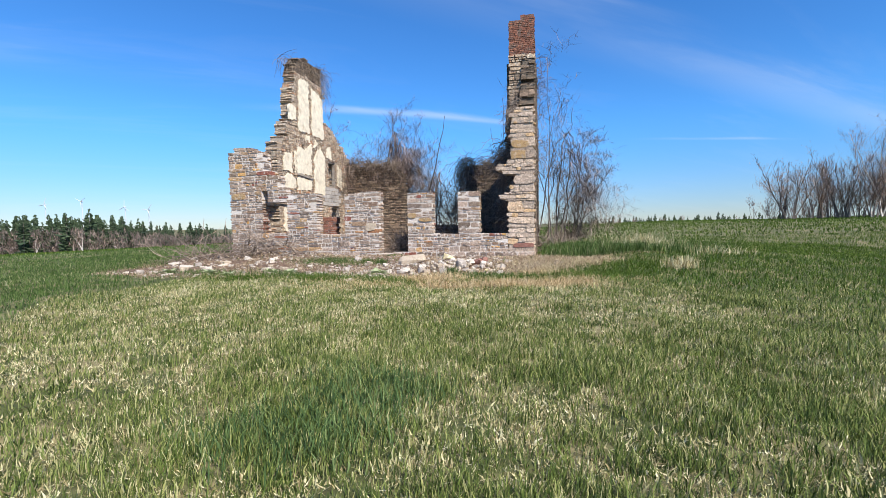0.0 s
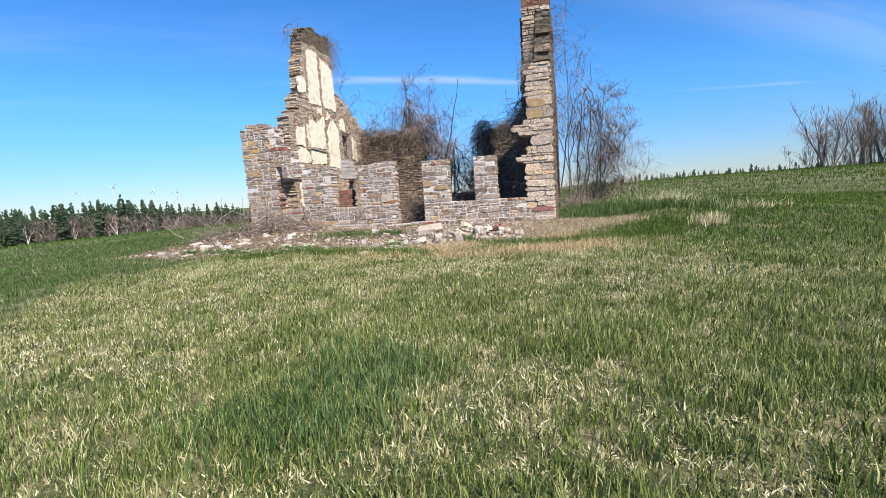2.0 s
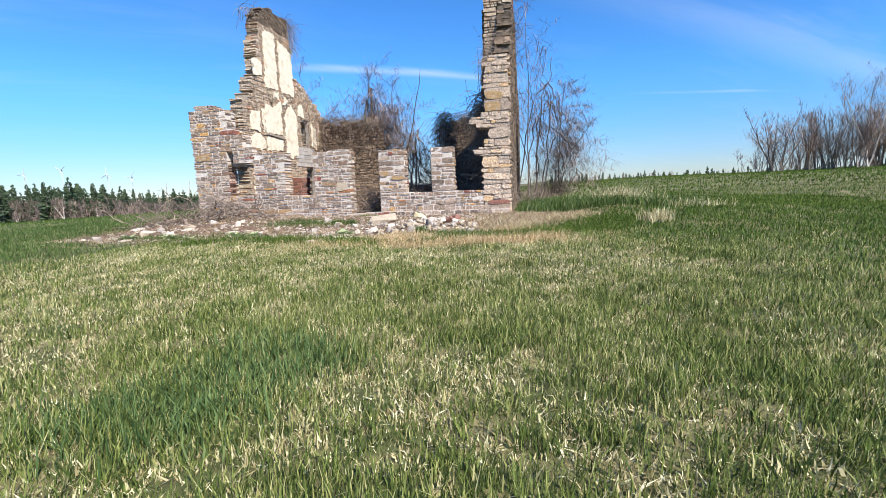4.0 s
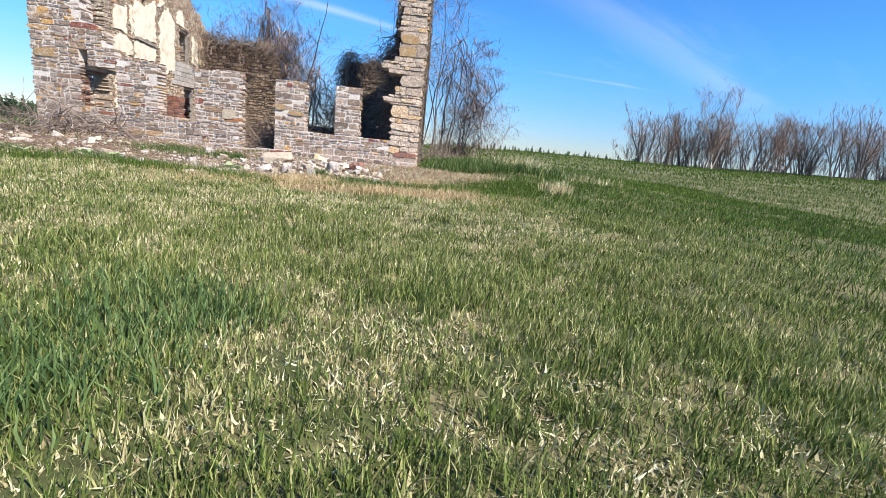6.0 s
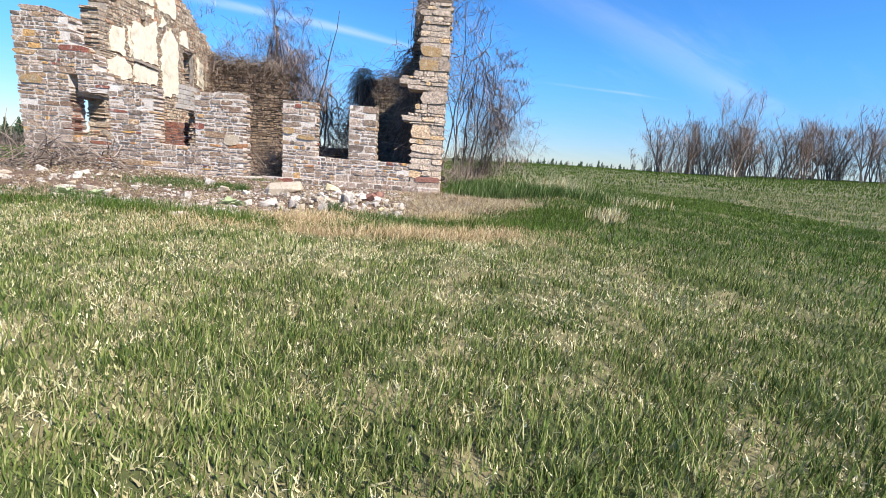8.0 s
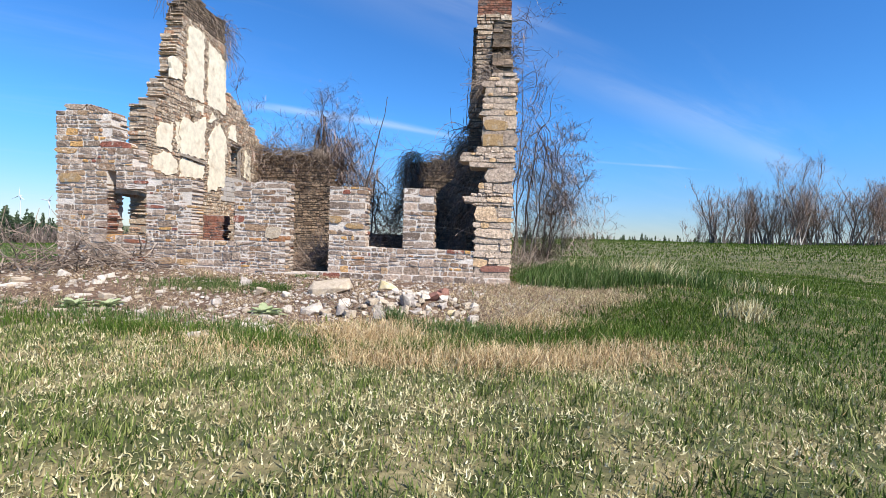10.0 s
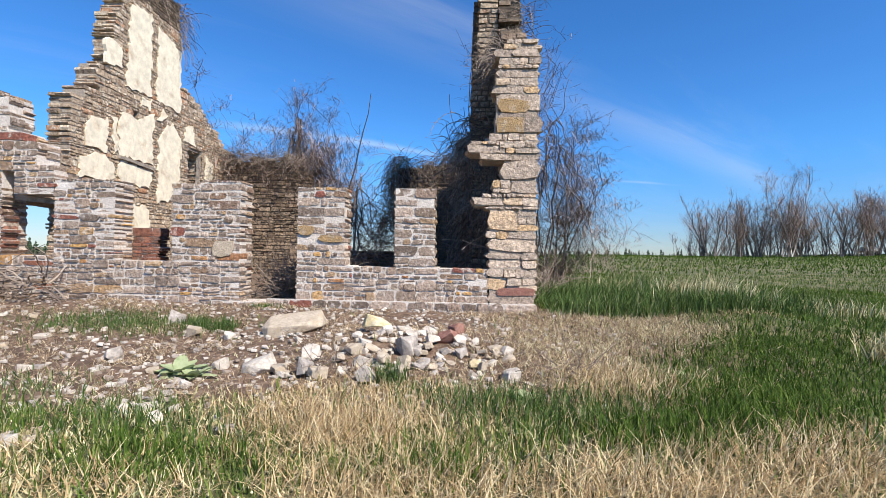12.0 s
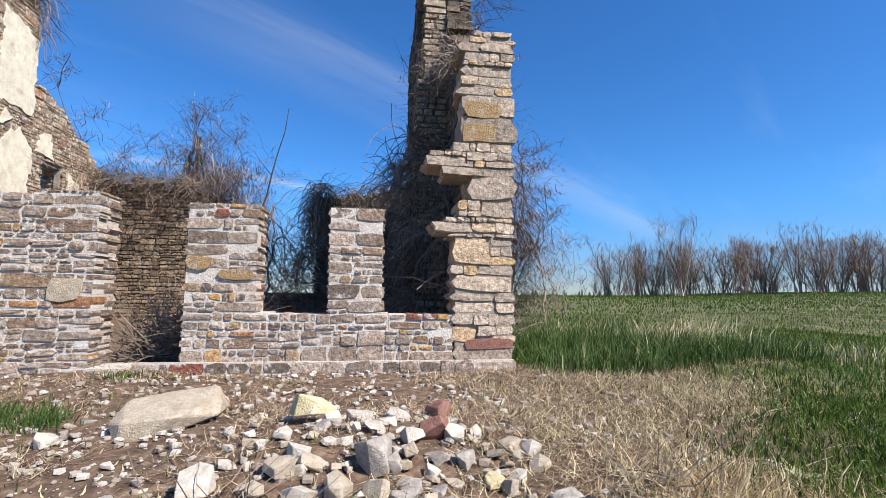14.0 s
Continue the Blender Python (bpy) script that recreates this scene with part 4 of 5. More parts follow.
for k in range(44):
    f = k / 44
    x = -66 - 250 * f + rng.uniform(-2, 2)
    copy_thing(scrub[rng.randrange(3)], stand(x, 140 + 20 * f + rng.uniform(-8, 8), rng.uniform(0, 360), woods_height(x) / 8.5 * rng.uniform(0.6, 0.85)))
for x, h in ((-112, 8.2), (-116, 7.6), (-119, 9), (-122, 8.6), (-125, 9.8), (-128, 10.2), (-147, 11), (-150, 9.5), (-158, 11.5), (-163, 12.5), (-172, 17), (-177, 15.5), (-190, 14.5), (-198, 15.5)):
    copy_thing(spruces[rng.randrange(3)], stand(x, 146 + rng.uniform(-4, 6), rng.uniform(0, 360), h / 12.5))
band = []                               # a ragged band of pines and spruces behind the scrub
for k in range(270):
    x = -102 - 235 * (k + rng.random()) / 270
    band.append((x, 156 + rng.uniform(-6, 16), woods_height(x) / 12.5 * rng.uniform(0.85, 1.3)))
conifer_band("conifer_woods", "ragged dark green band of pines beyond the field", band)
for k in range(34):                     # pines that come forward at the western end
    x = -208 - rng.uniform(0, 90)
    copy_thing(spruces[rng.randrange(3)], stand(x, 138 + rng.uniform(-4, 10), rng.uniform(0, 360), rng.uniform(0.7, 1.05)))
pale = tree_thing("tree", "pale bare dead tree at the edge of the far woods", bare_tree(330, 9.0, 2, 0.2, 0.7, 7, 4, 2, 0.0, 0.22, 0.07, 0.3, 0.5), stand(-203, 132, 0, 1.0), M_BIRCH, "tree", WOODS, 2)
for x, y, h in ((-181, 134, 0.7), (-160, 134, 0.95), (-150, 137, 0.6), (-222, 131, 1.0)):
    copy_thing(pale, stand(x, y, rng.uniform(0, 360), h))
g = random.Random(90)
thicket = []
for k in range(15000):
    f = g.random()
    x, y = -64 - 260 * f, 136 + 20 * f + g.uniform(-3, 14)
    z = height(x, y)
    thicket.append(wander(g, (x, y, z + 0.72 * woods_height(x) * g.random() ** 1.25), (g.uniform(-0.5, 0.5), 0, 1), g.uniform(1.0, 2.4), 2, 0.07, 0.03, 0.4))
tagged(new("far_woods", quick_mesh("far_woods", *tubes(thicket, 2), M_SCRUB)), "brown leafless thicket of the far woods", "woods", "", "stuff")
# far line of trees to the north-east
band = []
for k in range(190):
    x = 5 + 215 * (k + rng.random()) / 190
    band.append((x, 300 + rng.uniform(-12, 22), rng.choice((0.46, 0.52, 0.58, 0.64, 0.74))))
conifer_band("conifer_woods", "low dark line of conifers on the far horizon", band)
for k in range(20):
    copy_thing(scrub[rng.randrange(3)], stand(12 + 190 * (k / 20) + rng.uniform(-2, 2), 285 + rng.uniform(-8, 8), rng.uniform(0, 360), rng.uniform(0.6, 0.85)))


def turbine(x, y, top, seed):
    """A far wind turbine: mast, nacelle and three still blades."""
    g = random.Random(seed)
    t = tagged(new("wind_turbine"), "distant white three-bladed wind turbine", "wind turbine", "far wind turbines")
    part("mast", quick_mesh("mast", *tubes([[((0, 0, -20), 2.0), ((0, 0, top), 1.4)]], 8), M_WHITE), t)
    part("nacelle", quick_mesh("nacelle", *tubes([[((0, 4, top + 1), 2.2), ((0, -4, top + 1), 2.4)]], 8), M_WHITE), t)
    for k in range(3):
        a = g.uniform(0, 1) * 0 + seed + k * 2 * math.pi / 3
        d = Vector((math.sin(a), 0, math.cos(a)))
        c = Vector((0, -5, top + 1))
        part("blade", quick_mesh("blade", *tubes([[(tuple(c), 1.4), (tuple(c + d * 9), 1.5), (tuple(c + d * 28), 0.5)]], 4), M_WHITE), t)
    t.matrix_world = pose(x, y, 0)


turbine(-1964, 1500, 100, 0.4)
turbine(-1782, 1500, 108, 1.0)
turbine(-1579, 1500, 82, 0.1)
turbine(-1472, 1500, 68, 0.7)

trailer = tagged(new("farm_trailer"), "dark farm trailer with a white cover among the grove", "trailer")
p = Pile()
p.box((0, 0, 0.8), (3.4, 1.6, 0.25))
p.box((-2.3, 0, 0.75), (1.4, 0.15, 0.12))
part("chassis", p.mesh("chassis", M_TIMBER), trailer)
cover = bmesh.new()
bmesh.ops.create_cube(cover, size=1.0)
for v in cover.verts:
    v.co = Vector((v.co.x * (3.3 if v.co.z < 0 else 2.6), v.co.y * (1.7 if v.co.z < 0 else 1.1), v.co.z * 0.8 + 1.35))
bmesh.ops.bevel(cover, geom=cover.edges[:], offset=0.1, segments=2, affect="EDGES")
part("cover", bm_mesh("cover", cover, M_COVER), trailer, "white cover")
for wx in (-0.9, 0.9):
    for wy in (-0.85, 0.85):
        part("wheel", quick_mesh("wheel", *tubes([[((wx, wy - 0.1, 0.36), 0.3), ((wx, wy - 0.09, 0.36), 0.38), ((wx, wy + 0.09, 0.36), 0.38), ((wx, wy + 0.1, 0.36), 0.3)]], 14), M_DARKGLASS), trailer)
trailer.matrix_world = stand(62.5, 86.5, 10, 0.8, 0.0)


# ---- vines and brush ----
def hanging(seed, starts, count, length, r=0.006, bend=0.35, fall=-0.35, spread=0.25):
    """Tangled dead vines that start at the given places."""
    g = random.Random(seed)
    lines = []
    for i in range(count):
        a, b = g.choice(starts)
        f = g.random()
        p0 = Vector(a).lerp(Vector(b), f) + Vector([g.uniform(-spread, spread) * k for k in (1, 1, 0.6)])
        d = Vector((g.uniform(-1, 1), g.uniform(-1, 1), g.uniform(-0.6, 0.7)))
        lines.append(wander(g, p0, d, length * g.uniform(0.4, 1.2), 7, r * g.uniform(0.6, 1.6), r * 0.5, bend, fall * g.uniform(0.2, 1.2)))
    return lines


def vine_thing(name, label, lines, category="vine"):
    return tagged(new(name, quick_mesh(name, *tubes(lines, 3), M_VINE)), label, category, "", "stuff")


vine_thing("vines", "dead vines hanging over the top of the back wall", hanging(401, [((-12.3, 26.8, 4.95), (-9.0, 26.8, 4.8))], 520, 1.0, 0.009, 0.5, -0.15))
vine_thing("vines", "dark dead vines smothering the back wall near the gable", hanging(402, [((-5.2, 26.75, 4.7), (-2.3, 26.6, 4.9)), ((-2.6, 24.5, 4.2), (-2.5, 21.2, 4.6))], 460, 1.5, 0.009))
vine_thing("vines", "dense dark column of vines on a stub of wall", hanging(403, [((-5.45, 26.7, 2.2), (-5.1, 26.7, 4.7)), ((-5.3, 26.7, 3.6), (-5.2, 26.7, 5.0))], 520, 1.2, 0.012, 0.25, -0.6, 0.3), "vine")
vine_thing("vines", "tangle of dead vines on the broken shoulder of the gable", hanging(404, [((-1.95, 17.8, 5.2), (-1.5, 19.2, 6.2)), ((-2.15, 20.1, 5.4), (-1.4, 20.1, 7.2)), ((-1.8, 18.2, 5.0), (-1.9, 20.0, 6.6))], 420, 0.75, 0.007, 0.5, -0.25, 0.12))
vine_thing("vines", "dead vines climbing the outer gable and chimney", hanging(405, [((-1.05, 19, 3.0), (-1.05, 21, 7.5)), ((-1.1, 20.1, 6.0), (-1.1, 20.1, 8.0))], 200, 0.9, 0.007, 0.45, -0.1, 0.1))
vine_thing("vines", "stringy dead vines on the dark chimney stack", hanging(406, [((-13.0, 20.6, 9.2), (-12.5, 23.9, 9.6)), ((-12.45, 23.9, 8.0), (-12.45, 23.95, 9.6))], 260, 0.9, 0.008, 0.3, -0.4, 0.12))
vine_thing("vines", "creeping dead stems on the shaded chimney breast", hanging(407, [((-2.38, 20.15, 1.0), (-2.4, 20.15, 5.0))], 60, 1.5, 0.014, 0.2, 0.3, 0.08))
vine_thing("vines", "dense dark mat of vines over the shaded inner gable", hanging(413, [((-2.42, 20.12, 0.4), (-2.42, 20.12, 4.8)), ((-1.82, 18.0, 1.0), (-1.82, 20.0, 4.6)), ((-2.45, 21.0, 0.6), (-2.45, 26.0, 4.2)), ((-4.9, 26.75, 0.6), (-2.6, 26.75, 4.2))], 1100, 1.3, 0.012, 0.3, -0.45, 0.12))
vine_thing("brush", "thicket of dead brown stems filling the doorway", hanging(408, [((-6.8, 17.75, 0.2), (-5.7, 18.2, 0.25)), ((-6.6, 18.2, 0.3), (-5.5, 18.9, 0.6)), ((-6.6, 17.9, 0.5), (-5.7, 18.3, 0.8))], 560, 1.0, 0.008, 0.4, 0.05, 0.2), "brush")
vine_thing("brush", "pile of dead grey branches against the foot of the wall", hanging(409, [((-13.6, 15.6, 0.25), (-10.0, 16.4, 0.35)), ((-12.6, 16.2, 0.4), (-10.4, 16.6, 0.5)), ((-14.3, 15.0, 0.15), (-11.0, 15.6, 0.2))], 300, 1.5, 0.013, 0.25, -0.04, 0.3), "brush")
vine_thing("brush", "dead undergrowth behind the tall gable", hanging(410, [((-0.9, 19, 0.2), (0.6, 24, 0.3)), ((-0.6, 22, 0.5), (0.8, 25, 0.6))], 380, 1.2, 0.009, 0.3, 0.05, 0.3), "brush")
vine_thing("brush", "dark thicket inside the ruin behind the windows", hanging(411, [((-5.6, 23.5, 0.3), (-3.4, 26.2, 0.5)), ((-7.5, 25.5, 0.5), (-4.6, 26.4, 1.6)), ((-6.2, 25.8, 1.2), (-5.0, 26.3, 3.0))], 620, 1.7, 0.01, 0.3, 0.05, 0.35), "brush")
vine_thing("brush", "dry grey stalks at the edge of the rubble", hanging(412, [((-1.75, 12.9, -0.08), (-1.1, 13.3, -0.05)), ((-4.1, 13.0, 0.0), (-3.5, 12.9, 0.0))], 90, 0.55, 0.004, 0.25, 0.08, 0.2), "brush")


# ---- rubble ----
def rock(seed, mat, flat=0.6, points=13, worn=True):
    """An angular broken stone about 1 m across, resting on z = 0."""
    g = random.Random(seed)
    bm = bmesh.new()
    for i in range(points):
        a = 2 * math.pi * (i + g.uniform(-0.3, 0.3)) / points
        r, side = g.uniform(0.36, 0.58), g.choice((-1, 1))
        for z in (side * g.uniform(0.3, 0.5), -side * g.uniform(0.05, 0.5)):
            k = r * g.uniform(0.72, 1.0)
            bm.verts.new((math.cos(a) * k, math.sin(a) * k * 0.78, z * flat * (0.75 + 0.35 * math.cos(a + seed))))
    res = bmesh.ops.convex_hull(bm, input=bm.verts[:])
    bmesh.ops.delete(bm, geom=[e for e in res["geom_interior"] if isinstance(e, bmesh.types.BMVert)], context="VERTS")
    if worn:
        bmesh.ops.bevel(bm, geom=bm.edges[:], offset=0.012, segments=1, affect="EDGES", clamp_overlap=True)
    bmesh.ops.triangulate(bm, faces=bm.faces[:])
    lowest = min(v.co.z for v in bm.verts)
    for v in bm.verts:
        v.co.z -= lowest
    return bm_mesh("rubble_stone", bm, mat)


ROCKS = {c: [rock(500 + 10 * i + k, m, (0.42, 0.55, 0.7, 0.5, 0.3)[k], (7, 6, 5, 8, 7)[k]) for k in range(5)] for i, (c, m) in enumerate(M_ROCKS.items())}
ROCK_WORDS = {"white": "pale broken stone of the rubble heap", "tan": "tan rounded stone of the rubble heap", "grey": "grey angular stone of the rubble heap",
              "yellow": "yellow sandstone block of the rubble heap", "red": "red-brown sandstone slab of the rubble heap", "ochre": "ochre sandstone block of the rubble heap"}
rng = random.Random(77)


def lay(colour, x, y, size, lift=0.0, kind=None, tilt=12):
    me = ROCKS[colour][rng.randrange(5) if kind is None else kind]
    ob = tagged(new("rubble_stone", me), ROCK_WORDS[colour], "stone", "rubble in front of the ruin")
    ob.matrix_world = pose(x, y, height(x, y) - 0.12 * size + lift, rng.uniform(-tilt, tilt), rng.uniform(-tilt, tilt), rng.uniform(0, 360)) @ Matrix.Scale(size, 4)
    return ob


lay("tan", -4.95, 14.7, 1.15, -0.02, 3, 4).matrix_world = pose(-4.9, 14.72, height(-4.9, 14.72) - 0.1, 4, -9, 20) @ Matrix.Diagonal((1.12, 0.85, 0.8, 1))
for x, y, w in [(-3.65, 14.28, 0.45), (-2.37, 13.38, 0.24)]:
    lay("yellow", x, y, w * 1.05, 0.1 if w > 0.3 else 0, 0)
for x, y, w in [(-2.58, 14.5, 0.36), (-2.68, 13.95, 0.44)]:
    lay("red", x, y, w * 0.9, 0.05, 2, 25)
for x, y, w in [(-3.67, 13.66, 0.3), (-4.2, 13.34, 0.43), (-4.72, 13.1, 0.62), (-5.18, 13.22, 0.34), (-4.4, 12.96, 0.21), (-2.77, 13.46, 0.2), (-1.96, 13.1, 0.42), (-4.13, 13.64, 0.18),
                (-2.94, 14.44, 0.33), (-3.26, 14.35, 0.37), (-5.76, 14.5, 0.3), (-3.08, 14.18, 0.28), (-3.39, 13.83, 0.22)]:
    lay("white", x, y, w * 0.82, 0.01)
for x, y, w in [(-3.75, 13.45, 0.3), (-3.37, 13.2, 0.33), (-3.97, 12.78, 0.33), (-3.13, 12.78, 0.36), (-6.31, 14.6, 0.36), (-3.85, 13.25, 0.22), (-2.28, 13.28, 0.2)]:
    lay("tan", x, y, w * 0.9, 0.02, 2)
for x, y, w in [(-3.13, 13.55, 0.42), (-3.0, 13.5, 0.22), (-4.16, 12.92, 0.32), (-3.45, 12.68, 0.3), (-2.5, 13.6, 0.22)]:
    lay("grey", x, y, w * 0.95, 0.03, 2, 25)
for k in range(100):                     # small fill of the heap
    a, r = rng.uniform(0, 2 * math.pi), rng.random() ** 0.6
    lay(rng.choice(("white", "white", "tan", "grey", "white", "tan")), -3.0 + math.cos(a) * r * 1.15, 13.75 + math.sin(a) * r * 0.8, rng.choice((0.06, 0.08, 0.1, 0.13, 0.17, 0.24)) * rng.uniform(0.85, 1.2), 0.05 * (1 - r), None, 30)
for k in range(120):                     # strewn over the bare apron
    x, y = rng.uniform(-13.5, -4.2), rng.uniform(11.6, 15.6)
    lay(rng.choice(("white", "white", "tan", "tan", "grey")), x, y - max(0, (x + 5) * 0.1), rng.choice((0.07, 0.09, 0.12, 0.16, 0.24, 0.34)) * rng.uniform(0.8, 1.2))
for x, y, w in [(-12.6, 13.9, 0.95), (-11.4, 14.2, 0.8), (-12.9, 12.9, 0.6), (-10.0, 13.2, 0.75), (-9.3, 13.5, 0.6), (-11.9, 12.2, 0.5), (-8.9, 12.0, 0.45), (-7.0, 11.9, 0.42), (-13.7, 14.6, 0.8), (-9.9, 14.6, 0.5)]:
    lay(rng.choice(("white", "tan")), x, y, w * 0.8, -0.05 * w, 4, 5)


for k in range(70):                     # small stones down the slope towards the field
    lay(rng.choice(("white", "tan", "white", "grey")), rng.gauss(-5.6, 1.3), rng.uniform(11.0, 13.2), rng.choice((0.06, 0.08, 0.1, 0.14, 0.2)) * rng.uniform(0.8, 1.2))


# ---- plants by the rubble ----
def mullein(x, y, size, seed):
    g = random.Random(seed)
    plant = tagged(new("mullein_plant"), "pale woolly-leaved mullein rosette on the bare soil", "plant")
    for i in range(13):
        a = i * 2.4 + g.uniform(-0.2, 0.2)
        ln, up = g.uniform(0.7, 1.0) * (1 - 0.03 * i), 0.14 + 0.055 * i
        V, T = [], []
        for j in range(6):
            f = j / 5
            w = 0.2 * math.sin(math.pi * min(0.12 + f * 0.86, 0.99)) ** 0.8
            z = up * f * ln * 1.1 - 0.45 * f * f * ln * 0.6
            for s in (-1, 0, 1):
                V.append((f * ln, s * w, z + abs(s) * 0.06 + g.uniform(-0.01, 0.01)))
        for j in range(5):
            for s in range(2):
                q = j * 3 + s
                T += [(q, q + 3, q + 4), (q, q + 4, q + 1)]
        leaf = part("leaf", quick_mesh("leaf", np.array(V), np.array(T), M_LEAF), plant)
        leaf.data.polygons.foreach_set("use_smooth", [True] * len(leaf.data.polygons))
        leaf.matrix_local = pose(0, 0, 0.02, 0, 0, math.degrees(a))
    plant.matrix_world = pose(x, y, height(x, y), 0, 0, g.uniform(0, 360)) @ Matrix.Scale(size, 4)


for x, y, s in [(-5.45, 12.85, 0.36), (-5.25, 12.75, 0.28), (-1.95, 12.4, 0.22), (-0.1, 13.3, 0.2), (-8.6, 12.6, 0.34), (-8.2, 12.9, 0.3), (-10.6, 12.5, 0.34), (-12.1, 12.6, 0.36), (-9.8, 12.3, 0.3)]:
    mullein(x, y, s, int(-x * 100))


# ---- grass ----
def blades(name, xs, ys, lengths, widths, mat, seed, lean=0.5, label="", wind=(0.12, 0.05), lie=0.0, simple=False):
    """Single grass blades, bent once (or plain, when simple), one mesh. lie: 1 lays them flat."""
    g = np.random.default_rng(seed)
    n = len(xs)
    a = g.uniform(0, 2 * np.pi, n)
    l = g.uniform(0.05, lean, n)
    dx, dy = np.cos(a) * l + wind[0] * g.uniform(0.2, 1, n), np.sin(a) * l + wind[1] * g.uniform(0.2, 1, n)
    b = a + np.pi / 2 + g.uniform(-0.9, 0.9, n)
    sx, sy = np.cos(b) * widths / 2, np.sin(b) * widths / 2
    z = land(xs, ys) - 0.01 + lie * g.uniform(0.005, 0.05, n)
    up = np.sqrt(np.clip(1 - (dx * dx + dy * dy) * 0.75, 0.06, 1)) * (1 - lie)
    if simple:
        V = np.stack([np.stack([xs - sx, ys - sy, z], 1), np.stack([xs + sx, ys + sy, z], 1), np.stack([xs + dx * lengths, ys + dy * lengths, z + up * lengths], 1)], 1)
        T = np.arange(n * 3).reshape(-1, 3)
    else:
        h1, h2 = lengths * 0.6 * (0.4 + 0.6 * up) * (1 - 0.9 * lie), lengths * up + lie * g.uniform(-0.01, 0.06, n)
        V = np.empty((n, 5, 3))
        V[:, 0] = np.stack([xs - sx, ys - sy, z], 1)
        V[:, 1] = np.stack([xs + sx, ys + sy, z], 1)
        cx, cy = g.uniform(-0.12, 0.12, n) * lengths, g.uniform(-0.12, 0.12, n) * lengths
        mx, my = xs + dx * lengths * 0.4 + cx, ys + dy * lengths * 0.4 + cy
        V[:, 2] = np.stack([mx + sx * 0.85, my + sy * 0.85, z + h1], 1)
        V[:, 3] = np.stack([mx - sx * 0.85, my - sy * 0.85, z + h1], 1)
        V[:, 4] = np.stack([xs + dx * lengths, ys + dy * lengths, z + h2], 1)
        i = np.arange(n)[:, None] * 5
        T = np.concatenate([i + np.array([[0, 1, 2]]), i + np.array([[0, 2, 3]]), i + np.array([[3, 2, 4]])])
    return tagged(new(name, quick_mesh(name, V.reshape(-1, 3), T, mat)), label, "grass", "", "stuff")


def wave(x, y, s, ph):
    return np.sin(x * s + ph + 1.7 * np.sin(y * s * 0.7 + ph)) * np.sin(y * s * 1.1 - ph + 1.3 * np.sin(x * s * 0.6))


def mottle(x, y, size, seed):
    """Smooth random patches about size metres across, from 0 to 1."""
    table = np.random.default_rng(seed).random((64, 64))
    u, v = np.asarray(x, float) / size + 100, np.asarray(y, float) / size + 100
    i, j = np.floor(u).astype(int), np.floor(v).astype(int)
    fu, fv = u - i, v - j
    fu, fv = fu * fu * (3 - 2 * fu), fv * fv * (3 - 2 * fv)
    at = lambda a, b: table[(i + a) % 64, (j + b) % 64]
    return (at(0, 0) * (1 - fu) + at(1, 0) * fu) * (1 - fv) + (at(0, 1) * (1 - fu) + at(1, 1) * fu) * fv


def bare(x, y):
    """1 on the bare apron and inside the ruin, 0 in the field."""
    w = 0.7 * wave(x, y, 1.1, 0.4) + 0.35 * wave(x, y, 3.1, 1.4)
    edge = 10.8 + 0.7 * ease(-5, -1.5, x) + w * 0.9
    out = ease(0, 1.2, y - edge) * ease(-15.2, -13.8, x + w) * (1 - ease(-0.5, 0.8, x + 0.9 * w + 0.4 * wave(x, y, 2.0, 3.3) + 0.9 - 0.8 * np.clip(y - 12.5, -0.6, 3.6)))
    return out * (y < 27.5) * (1 - ease(16.5, 17.3, y) * ease(-1.3, -0.8, x))


def scatter(count, x0, x1, y0, y1, seed):
    g = np.random.default_rng(seed)
    return g.uniform(x0, x1, count), g.uniform(y0, y1, count), g


def lush(x, y):
    return 0.95 * np.exp(-(((x + 2.17) / 0.62) ** 2 + ((y - 3.88) / 0.5) ** 2)) + 0.8 * np.exp(-(((x + 2.38) / 0.7) ** 2 + ((y - 3.03) / 0.35) ** 2))


def dead(x, y):
    """How far dead grass takes over, by patches of about half a metre."""
    p = 0.40 + 0.18 * ease(1.5, -2.5, x) + 0.75 * (mottle(x, y, 0.42, 3) - 0.5) + 0.9 * (mottle(x, y, 0.13, 4) - 0.5) + 0.4 * (mottle(x, y, 1.7, 5) - 0.5)
    p = p - 0.34 * ease(0.2, 3.2, x) - 0.7 * np.clip(lush(x, y), 0, 1) + 0.35 * np.exp(-((y - 10.6) / 0.9) ** 2) * (x > -6) * (x < 2.5)
    return ease(0.05, 0.95, p)


def in_view(x, y):
    return np.abs(x + 1.2) < 2.6 + y * 0.85


def close(x, y):
    """1 near the walk, falling off to 0 round it."""
    return ease(-13, -8.5, x + 0.8 * wave(x, y, 0.9, 1.0)) * (1 - ease(2.2, 7.5, x + 1.2 * wave(x, y, 0.9, 2.0))) * (1 - ease(12.0 - 2.0 * ease(-2.5, -0.5, x), 14.5 - 2.0 * ease(-2.5, -0.5, x), y + 0.6 * wave(x, y, 1.1, 3.0))) * in_view(x, y)


def apart_from_walls(x, y):
    return ~((x > -13.2) & (x < -1.1) & (y > 16.85) & (y < 27.6))


